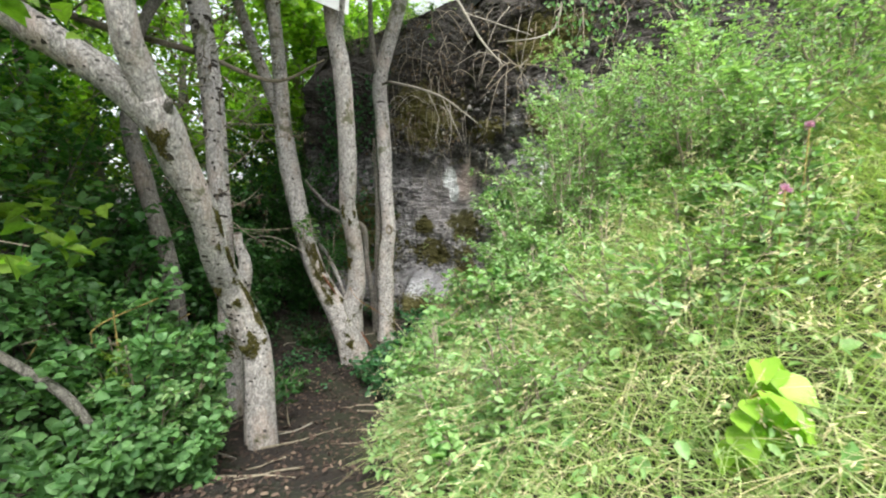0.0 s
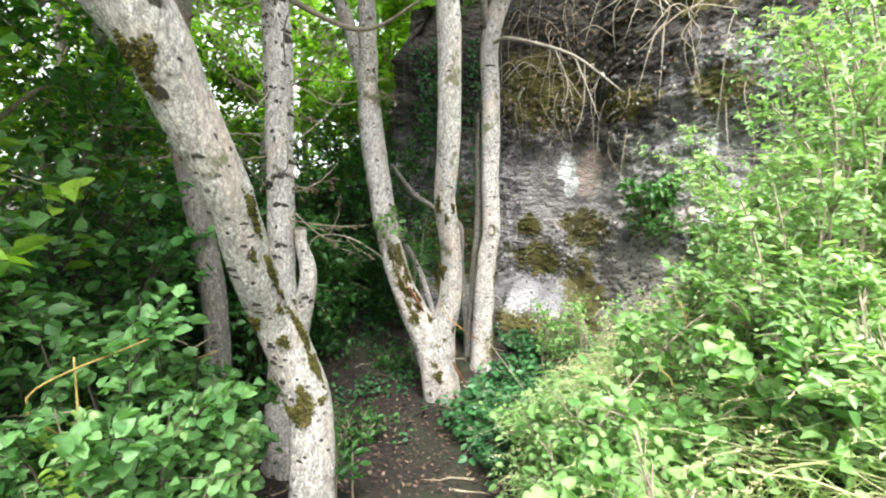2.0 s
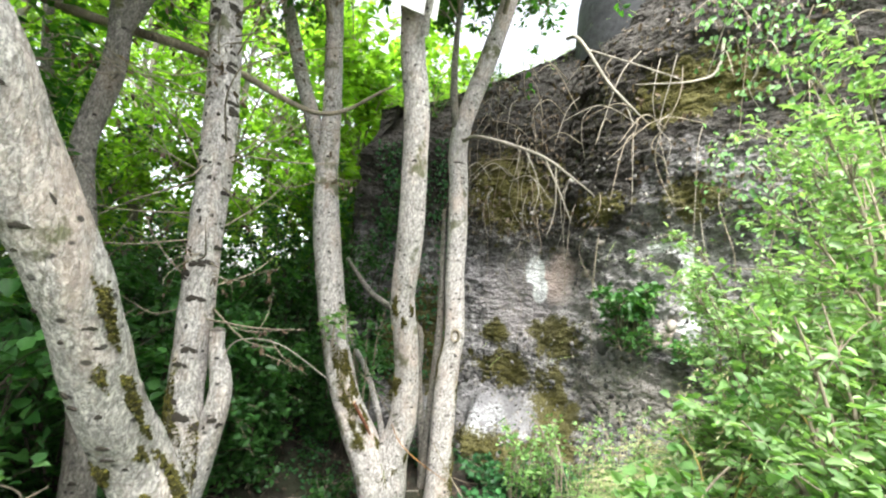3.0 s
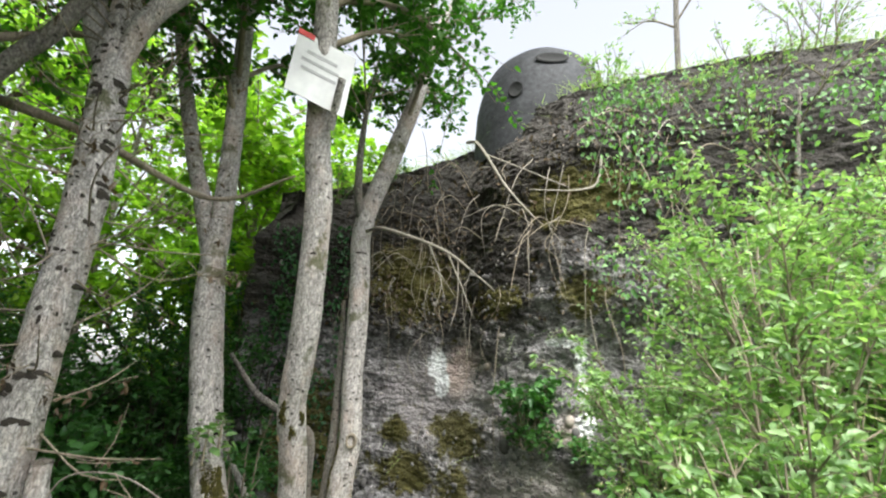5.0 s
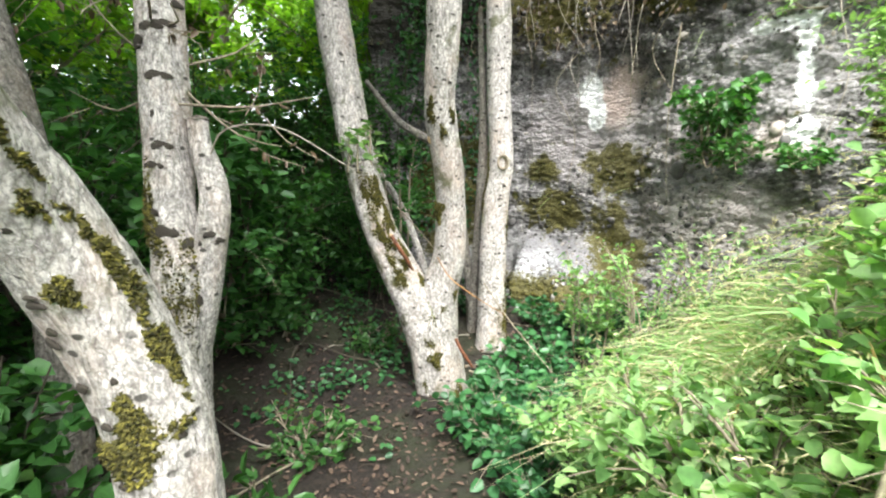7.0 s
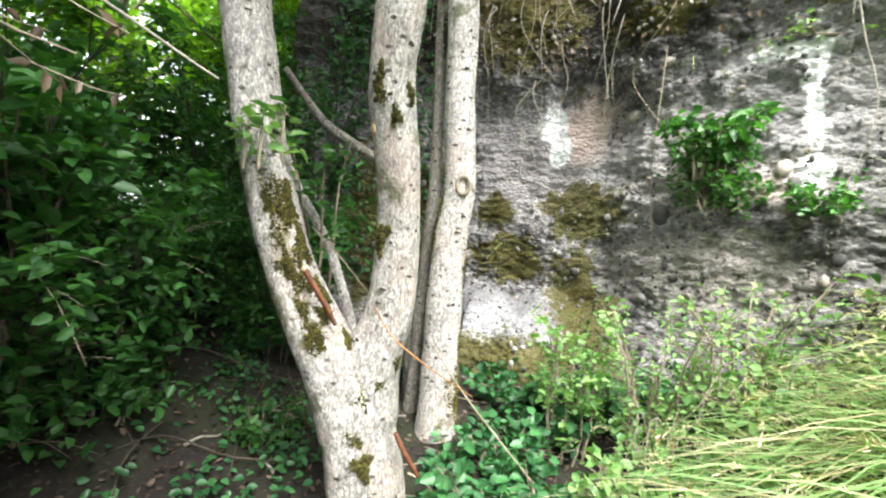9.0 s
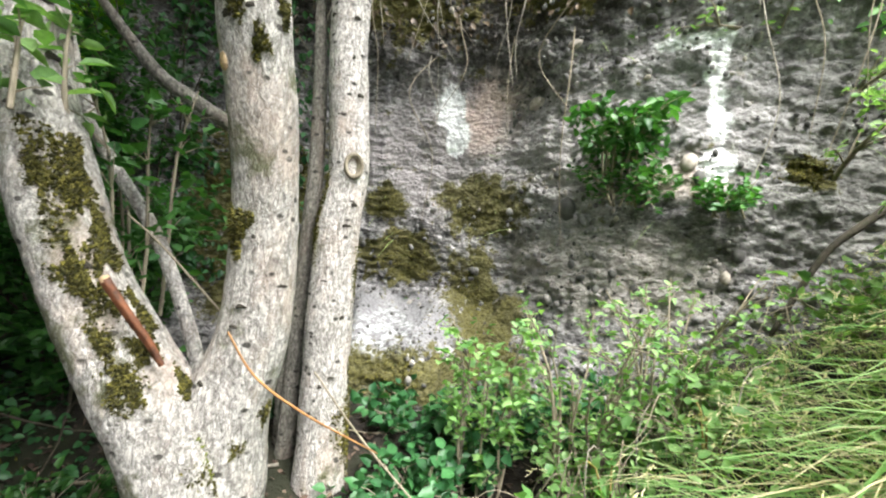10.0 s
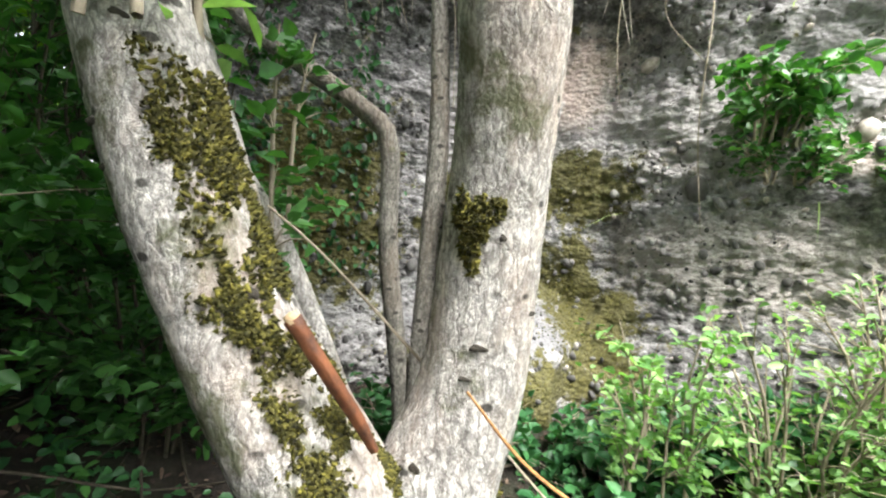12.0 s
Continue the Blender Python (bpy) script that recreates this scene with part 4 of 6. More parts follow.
def leaning_tree():
    q = np.random.default_rng(24)
    tr = thing("leaning_tree", (-1.5, 3.52, -0.45), "leaning pale-barked tree forking above head height", "tree")
    main = slim_limb(tr, "trunk", [(-1.48, 3.5, -0.8, 0.17), (-1.485, 3.52, -0.4, 0.138), (-1.494, 3.55, 0.21, 0.127), (-1.58, 3.55, 0.49, 0.132), (-1.645, 3.45, 0.78, 0.122), (-1.64, 3.29, 1.0, 0.114), (-1.62, 3.09, 1.35, 0.108), (-1.655, 2.9, 1.67, 0.112), (-1.66, 2.77, 1.88, 0.118), (-1.68, 2.7, 2.0, 0.1)], M_BARK, 30, 0.025, 0.06, 16)
    a = slim_limb(tr, "limb", [(-1.65, 2.8, 1.82, 0.08), (-1.68, 2.62, 2.15, 0.09), (-1.67, 2.5, 2.4, 0.082), (-1.64, 2.4, 3.2, 0.075), (-1.7, 2.3, 5.0, 0.05), (-1.8, 2.2, 6.4, 0.02)], M_BARK, 20, 0.04, 0.05, 17)
    c = slim_limb(tr, "limb", [(-1.64, 2.84, 1.75, 0.08), (-1.8, 2.66, 2.05, 0.102), (-2.02, 2.54, 2.24, 0.1), (-2.25, 2.45, 2.42, 0.092), (-3.0, 2.2, 3.1, 0.07), (-3.8, 2.0, 4.3, 0.04), (-4.2, 1.9, 5.4, 0.015)], M_BARK, 20, 0.04, 0.05, 18)
    add_knots(tr, main, random_knots(45, q, 0.1, 0.95) + [(0.9, 10, 0.03, 0.04), (0.84, 60, 0.03, 0.03)])
    add_knots(tr, c, random_knots(10, q, 0.1, 0.6))
    for f, ang, df, da, n in ((0.36, -10, 0.012, 1.2, 900), (0.38, 20, 0.018, 0.3, 400), (0.63, 88, 0.04, 0.16, 350), (0.5, 85, 0.05, 0.2, 450), (0.42, 80, 0.03, 0.22, 350), (0.74, 85, 0.03, 0.2, 300), (0.57, 60, 0.012, 0.15, 160), (0.68, 50, 0.014, 0.15, 160), (0.5, 30, 0.012, 0.25, 250), (0.55, -20, 0.015, 0.25, 250), (0.93, 0, 0.03, 0.5, 500)):
        part("moss_cushion", moss_patch(main, f, radians(ang), df, da, n, q), M_MOSS, tr, "olive moss on the sunlit bark")
    b = Build()
    tube(b, [(-1.6, 2.72, 1.92, 0.03), (-1.56, 2.68, 1.96, 0.024), (-1.545, 2.66, 1.98, 0.02)], 10, 0.02, 0.1, 19)
    part("stub", b, M_BARK_DIM, tr, "broken grey branch stub")
    # crown made dense above the view so that it shades the trunks
    grow_crown(tr, [a, c], q, M_CROWN, 1.7, 0.095, 22, 24, 0.5)


def back_trees():
    q = np.random.default_rng(25)
    t = thing("dim_tree", (-2.46, 4.16, -0.55), "dim grey tree leaning among the bushes and forking high", "tree")
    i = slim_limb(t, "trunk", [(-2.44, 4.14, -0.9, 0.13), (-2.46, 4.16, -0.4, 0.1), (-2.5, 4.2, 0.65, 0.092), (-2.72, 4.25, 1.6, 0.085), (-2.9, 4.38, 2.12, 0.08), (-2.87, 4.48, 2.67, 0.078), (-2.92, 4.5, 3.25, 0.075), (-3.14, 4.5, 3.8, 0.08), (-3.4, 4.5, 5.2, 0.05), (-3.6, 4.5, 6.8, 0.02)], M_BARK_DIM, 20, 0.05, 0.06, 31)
    j = slim_limb(t, "limb", [(-2.88, 4.48, 2.8, 0.05), (-2.72, 4.5, 3.15, 0.055), (-2.5, 4.5, 3.5, 0.05), (-2.1, 4.4, 4.6, 0.02)], M_BARK_DIM, 12, 0.05, 0.05, 33)
    add_knots(t, i, random_knots(14, q, 0.15, 0.6))
    grow_crown(t, [i, j], q, M_CROWN, 1.1, 0.08, 18, 12, 0.5)
    # long bare bough across the wood
    t = thing("bare_bough", (-3.55, 4.6, 2.2), "long dark bare bough caught in the trees", "branch")
    b = Build()
    tube(b, [(-4.6, 4.7, 3.6, 0.03), (-3.4, 4.75, 3.15, 0.035), (-2.5, 4.8, 2.9, 0.03), (-1.9, 5.4, 2.75, 0.02), (-1.3, 5.3, 2.95, 0.01)], 8, 0.08, 0.06, 34)
    part("bough", b, M_TWIG, t)


forked_tree()
slim_tree()
knotty_tree()
leaning_tree()
back_trees()


# ---- far woodland ----
def wood_tree(x, y, tall, spread, seed, mat, bare=0.05, branches=22):
    q = np.random.default_rng(seed)
    z = float(height(x, y))
    tr = thing("woodland_tree", (x, y, z), "leafy young woodland tree in soft light", "tree", "woodland trees")
    lean = q.normal(0, 0.25, 2)
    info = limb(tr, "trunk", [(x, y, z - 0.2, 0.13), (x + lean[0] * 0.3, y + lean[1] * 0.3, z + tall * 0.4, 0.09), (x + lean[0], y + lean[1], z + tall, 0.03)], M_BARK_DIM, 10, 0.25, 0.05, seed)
    grow_crown(tr, [info], q, mat, spread, 0.16 if y > 8.5 else 0.12, 24, branches, bare, 0.62, 3)


# the tree at (-4.4, -0.6) is out of view, added to shade from the left
for k, (x, y, tall, spread) in enumerate([(-2.9, 10.2, 6.0, 1.6), (-6.2, 7.4, 6.5, 1.9), (-6.0, 10.8, 7.0, 2.0), (-8.4, 8.6, 7.5, 2.1), (-4.2, 12.8, 7.5, 2.1), (-5.6, 5.0, 6.0, 1.7), (-7.6, 5.4, 7.0, 2.0), (-5.2, 2.6, 6.0, 1.6), (-7.4, 2.6, 7.0, 2.0), (-5.6, 0.2, 6.0, 1.7), (-9.5, 12.5, 9.0, 2.4), (-7.0, 15.0, 9.0, 2.4), (-2.4, 15.5, 6.5, 2.0), (-3.7, 1.6, 5.0, 1.3), (-4.4, -0.6, 6.0, 1.7), (-11.5, 9.5, 9.0, 2.5), (-10.5, 5.5, 8.0, 2.3), (-5.0, 17.0, 9.5, 2.6), (-9.0, 3.0, 7.0, 2.2), (-2.6, 12.4, 5.5, 1.7), (-8.0, 11.0, 8.0, 2.2), (-11.0, 15.0, 10.0, 2.8)]):
    # far and every third tree take the copy with sunlight in its colour
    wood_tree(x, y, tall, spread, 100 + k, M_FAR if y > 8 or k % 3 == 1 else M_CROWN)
# taller unseen trees beside the path's start, added so their crowns shade the hollow
for k, (x, y, tall, spread) in enumerate([(-3.1, 0.7, 8.0, 2.0), (-3.6, -1.2, 8.5, 2.3), (-4.2, 3.2, 8.5, 2.4)]):
    wood_tree(x, y, tall, spread, 130 + k, M_CROWN, 0.55, 30)

# thin trees on the roof and bank
for k, (x, y, tall, spread) in enumerate([(2.0, 6.35, 3.4, 0.8), (3.2, 7.2, 3.6, 0.9), (2.9, 5.6, 3.2, 0.8)]):
    q = np.random.default_rng(150 + k)
    z = float(height(x, y))
    tr = thing("roof_sapling", (x, y, z), "thin sapling with sparse leaves above the wall", "sapling", "saplings above the wall")
    info = limb(tr, "trunk", [(x, y, z - 0.2, 0.045), (x + 0.05, y - 0.1, z + tall * 0.5, 0.035), (x + 0.25, y - 0.2, z + tall, 0.012)], M_BARK_DIM, 10, 0.1, 0.04, 160 + k)
    grow_crown(tr, [info], q, M_SHRUB, spread, 0.05, 9, 9, 0.3, 0.5, 2)


# ---- bushes ----
def bush(name, label, category, x, y, size, tall, leaf, mat, seed, stems=9, per=16, twigs=3, ratio=0.7, group="", wood=M_TWIG, spread=1.0, lean=(0, 0), drop=0.25, z=None, lo=0.3):
    q = np.random.default_rng(seed)
    z = float(height(x, y)) if z is None else z
    ob = thing(name, (x, y, z), label, category, group)
    w, lv = Build(), Build()
    for k in range(stems):
        a = 6.283 * (k + q.uniform(0, 1)) / stems
        r = size * q.uniform(0.35, 1.0) * spread
        h = tall * q.uniform(0.55, 1.1)
        e = np.array([x + r * np.cos(a) + lean[0] * h, y + r * np.sin(a) + lean[1] * h, z + h])
        p0 = np.array([x + 0.1 * np.cos(a), y + 0.1 * np.sin(a), z - 0.05])
        m = (p0 + e) / 2 + np.array([0, 0, 0.2 * h]) - 0.12 * r * np.array([np.cos(a), np.sin(a), 0])
        s, *_ = tube(w, [(*p0, 0.009), (*((p0 + m) / 2 + q.normal(0, 0.06 * size, 3)), 0.008), (*m, 0.006), (*e, 0.0025)], 5, 0.12, cap=False)
        c = s[:, :3]
        starts = []
        for f in np.linspace(lo, 1, 6):
            i = min(int(f * (len(c) - 1)), len(c) - 2)
            starts.append((c[i], unit(c[i + 1] - c[i]) + np.array([np.cos(a), np.sin(a), 0.2]) * 0.5))
        twig_cloud(w, lv, starts, q, size * 0.55, leaf, per, twigs, ratio, 0.35, 0.004, 0.9, drop)
    part("stem_growth", w, wood, ob, "thin woody stems", kind="stuff")
    part("foliage", lv, mat, ob)
    return ob


LEFT = [(-1.78, 2.1, 0.32, 0.4, 0.06), (-1.6, 2.6, 0.26, 0.4, 0.055), (-3.0, 2.0, 0.7, 1.7, 0.082), (-3.0, 2.9, 0.9, 1.9, 0.082), (-2.35, 2.75, 0.55, 0.75, 0.065), (-2.75, 3.5, 0.7, 1.5, 0.075), (-3.6, 3.9, 1.0, 2.3, 0.082), (-3.4, 1.2, 1.0, 2.0, 0.082), (-1.9, 1.3, 0.4, 0.3, 0.058), (-3.1, 4.9, 0.8, 1.6, 0.075), (-2.45, 2.75, 0.42, 1.3, 0.058), (-1.95, 2.75, 0.45, 1.15, 0.065), (-2.25, 3.2, 0.45, 1.15, 0.055), (-2.75, 2.6, 0.55, 1.8, 0.075), (-2.9, 2.3, 0.8, 2.2, 0.082), (-2.2, 1.2, 0.6, 0.6, 0.065), (-1.9, 3.15, 0.32, 1.0, 0.065), (-1.8, 2.8, 0.3, 0.7, 0.058), (-2.1, 3.5, 0.35, 0.9, 0.065)]
for k, (x, y, s, h, lf) in enumerate(LEFT):
    # lightened leaf copy near the path, shade-darkened copy further back
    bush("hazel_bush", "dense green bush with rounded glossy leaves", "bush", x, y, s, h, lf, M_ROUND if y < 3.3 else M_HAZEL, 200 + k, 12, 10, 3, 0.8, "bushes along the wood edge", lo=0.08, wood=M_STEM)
BACK = [(-2.2, 8.35, 0.7, 3.4), (-2.9, 7.7, 0.8, 2.1), (-3.6, 7.0, 0.9, 1.3), (-2.6, 5.9, 0.5, 1.5), (-2.7, 6.1, 0.8, 1.1), (-3.5, 6.6, 1.0, 1.3), (-2.6, 7.2, 0.8, 1.5), (-3.2, 8.2, 1.0, 1.8), (-2.5, 9.2, 0.9, 2.0), (-4.6, 6.2, 1.0, 1.4), (-4.4, 7.8, 1.1, 1.4), (-2.05, 7.0, 0.6, 1.1), (-5.6, 8.6, 1.2, 1.7), (-5.8, 6.6, 1.1, 2.6), (-3.6, 9.8, 1.1, 2.6), (-6.6, 4.6, 1.1, 2.6)]
for k, (x, y, s, h) in enumerate(BACK):
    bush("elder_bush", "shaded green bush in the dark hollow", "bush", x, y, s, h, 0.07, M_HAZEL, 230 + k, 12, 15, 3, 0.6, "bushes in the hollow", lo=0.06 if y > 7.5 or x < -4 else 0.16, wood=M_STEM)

# tall pale shrubs on the bank
for k, (x, y, s, h, ln) in enumerate([(0.62, 3.35, 0.36, 0.85, (-0.25, -0.15)), (1.05, 3.7, 0.55, 1.15, (-0.1, 0)), (1.45, 4.3, 0.6, 1.25, (-0.1, 0)), (1.0, 4.6, 0.5, 0.95, (-0.15, 0)), (1.9, 3.4, 0.7, 1.1, (0, 0)), (2.2, 4.6, 0.7, 1.2, (0, 0)), (1.5, 5.2, 0.5, 1.0, (-0.1, 0)), (2.6, 2.4, 0.8, 1.1, (0, 0)), (0.6, 2.85, 0.28, 0.5, (-0.1, 0)), (3.0, 3.6, 0.8, 1.2, (0, 0)), (1.75, 2.6, 0.5, 0.7, (0, 0))]):
    bush("bank_shrub", "pale green shrub with small leaves on arching stems", "shrub", x, y, s, h, 0.042, M_SHRUB, 260 + k, 12, 15, 3, 0.48, "shrubs on the bank", spread=0.9, lean=ln)

for k, (x, y, s, h) in enumerate([(0.35, 8.15, 0.5, 0.5), (2.6, 6.35, 0.6, 0.7), (3.3, 6.1, 0.6, 0.8), (-0.6, 8.8, 0.5, 0.6), (-1.5, 8.85, 0.5, 0.6), (1.9, 6.75, 0.45, 0.55), (4.0, 5.9, 0.7, 0.9), (-2.1, 8.8, 0.5, 0.7)]):
    bush("roof_scrub", "thin scrub with sparse leaves on the roof edge", "shrub", x, y, s, h, 0.045, M_CROWN if x < 1 else M_SHRUB, 280 + k, 12, 5, 2, 0.55, "scrub on the roof", lo=0.3, lean=(-0.15, -0.35))

# shrubs by the wall and in the foreground
bush("wall_shrub", "fresh green shrub rooted in the concrete wall", "shrub", 0.95, 6.82, 0.32, 0.4, 0.068, M_FRESH, 300, 11, 4, 2, 0.78, z=1.2, lean=(-0.1, -0.35), lo=0.35, drop=0.5)
bush("wall_shrub", "trailing green shrub below a wall crack", "shrub", 0.98, 6.75, 0.32, 0.18, 0.05, M_FRESH, 301, 9, 5, 2, 0.7, z=1.0, lean=(0, -0.2), lo=0.2)
bush("trailing_plant", "low green plant trailing along the wall", "plant", 1.45, 6.42, 0.25, 0.12, 0.05, M_FRESH, 302, 8, 6, 2, 0.75, z=0.95, lo=0.2)
bush("wall_bramble", "light green bramble spray before the mossy wall", "bramble", -0.02, 6.45, 0.34, 0.95, 0.05, M_BRAMBLE, 303, 10, 6, 2, 0.7, lean=(0.05, 0), lo=0.4)
bush("wall_bramble", "thin tangle of bramble stems and small leaves", "bramble", 0.35, 6.15, 0.42, 0.95, 0.042, M_BRAMBLE, 304, 13, 4, 2, 0.6, lo=0.3)
bush("wall_bramble", "thin tangle of bramble stems and small leaves", "bramble", 0.75, 6.05, 0.42, 0.8, 0.042, M_BRAMBLE, 314, 12, 4, 2, 0.6, lo=0.3)
bush("path_shrub", "light green shrub beside the leaning trunk", "shrub", -1.78, 2.7, 0.34, 0.85, 0.045, M_SHRUB, 315, 10, 8, 2, 0.62, lo=0.3)
bush("path_shrub", "light green shrub beside the leaning trunk", "shrub", -1.72, 3.05, 0.26, 0.75, 0.048, M_SHRUB, 316, 8, 7, 2, 0.62, lo=0.35)
bush("path_shrub", "light green shrub beside the leaning trunk", "shrub", -1.8, 3.0, 0.3, 0.7, 0.055, M_BRAMBLE, 317, 9, 6, 2, 0.66, lo=0.3)
bush("shoot_plant", "yellow-green shoots at the edge of the path", "plant", -1.9, 2.75, 0.2, 0.9, 0.04, M_YELLOWISH, 305, 7, 6, 2, 0.6, lo=0.5)
bush("small_sapling", "small sapling with glossy leaves on the path edge", "plant", -1.5, 3.95, 0.14, 0.6, 0.075, M_HAZEL, 306, 4, 4, 1, 0.5, z=float(height(-1.5, 3.95)), lo=0.6)
bush("hanging_spray", "leafy spray hanging between the two stems", "branch", -1.72, 5.75, 0.12, 0.3, 0.075, M_BRAMBLE, 307, 4, 3, 1, 0.6, z=0.95, lo=0.3)
bush("ivy_spray", "green leaves climbing behind the forked tree", "ivy", -1.6, 6.3, 0.3, 0.9, 0.06, M_FRESH, 308, 5, 4, 2, 0.75, z=0.3, lo=0.2)
bush("edge_bush", "shade-darkened glossy bush overhanging the hollow", "bush", -2.75, 5.6, 0.75, 1.0, 0.07, M_HAZEL, 309, 10, 10, 3, 0.65, z=-0.3, lo=0.1)
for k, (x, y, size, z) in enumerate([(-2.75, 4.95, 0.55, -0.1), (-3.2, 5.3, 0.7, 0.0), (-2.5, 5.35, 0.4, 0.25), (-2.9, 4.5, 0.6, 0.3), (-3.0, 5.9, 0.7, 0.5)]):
    bush("edge_bush", "shade-darkened glossy bush overhanging the hollow", "bush", x, y, size, 0.95, 0.085, M_HAZEL, 330 + k, 9, 7, 2, 0.62, "bushes over the hollow", z=z, lo=0.2, wood=M_STEM)
for k, (x, y) in enumerate([(-2.5, 6.0), (-1.85, 6.3), (-2.9, 5.6), (-3.2, 6.3), (-1.75, 4.9)]):
    bush("ground_bramble", "small green plant in the dead leaves of the hollow", "bramble", x, y, 0.26, 0.2, 0.05, M_FRESH, 350 + k, 7, 4, 2, 0.7, "low plants in the hollow", lo=0.3)
for k, (x, y) in enumerate([(-0.62, 6.05), (-0.45, 6.3), (-0.7, 5.65), (-0.35, 5.85), (-0.8, 5.3), (-0.15, 6.6), (-0.5, 4.75), (-0.62, 5.1), (0.1, 6.7), (-0.3, 7.0), (-0.95, 7.3), (0.35, 6.85), (0.6, 6.45), (0.8, 6.3)]):
    bush("ground_bramble", "low blue-green bramble over dead leaves", "bramble", x, y, 0.32, 0.17, 0.068, M_IVY, 320 + k * 7, 8, 4, 2, 0.8, "low brambles", lo=0.3)
for k, (x, y, h, s) in enumerate([(0.15, 3.3, 0.42, 0.35), (-0.1, 3.75, 0.35, 0.35), (0.35, 3.7, 0.45, 0.4), (-0.08, 3.2, 0.3, 0.3), (-0.15, 4.2, 0.3, 0.32), (-0.05, 2.85, 0.35, 0.35), (0.5, 3.05, 0.45, 0.35), (-0.28, 4.65, 0.25, 0.28), (0.75, 4.15, 0.4, 0.4), (0.3, 5.9, 0.25, 0.35), (0.7, 5.7, 0.3, 0.35), (0.65, 6.2, 0.25, 0.3), (1.0, 5.9, 0.3, 0.35), (0.05, 5.6, 0.22, 0.3), (1.25, 5.5, 0.35, 0.4)]):
    bush("bank_bramble", "light green bramble with broad leaves on the bank", "bramble", x, y, s, h * (1.0 if y < 5 else 0.75), 0.055, M_BRAMBLE, 340 + k, 9, 6 if y < 5 else 3, 2, 0.85, "brambles on the bank", lo=0.35)


q_clump = np.random.default_rng(39)
for k in range(46):
    y = q_clump.uniform(1.7, 4.3)
    x = float(np.interp(y, FOOT_Y, FOOT_X)) + 0.35 + 2.6 * q_clump.uniform(0, 1) ** 1.3
    h = q_clump.uniform(0.28, 0.5)
    bush("herb_clump", "pale green leafy herb clump in the long grass", "herb", x, y, q_clump.uniform(0.16, 0.3), h, q_clump.uniform(0.03, 0.055), (M_HERB, M_SHRUB, M_BRAMBLE)[k % 3], 500 + k, 7, 6, 2, (0.35, 0.5, 0.7)[k % 3], "herb clumps", lo=0.25)


# ---- grass and small herbs on the bank ----
def scatter(n, x0, x1, y0, y1, q, lo=0.12, hi=9.0, front=0.12):
    x, y = q.uniform(x0, x1, n), q.uniform(y0, y1, n)
    u = x - np.interp(y, FOOT_Y, FOOT_X)
    k = (u > lo) & (u < hi) & (behind_wall(x, y) < -front)
    x, y = x[k], y[k]
    return np.stack([x, y, height(x, y)], -1)


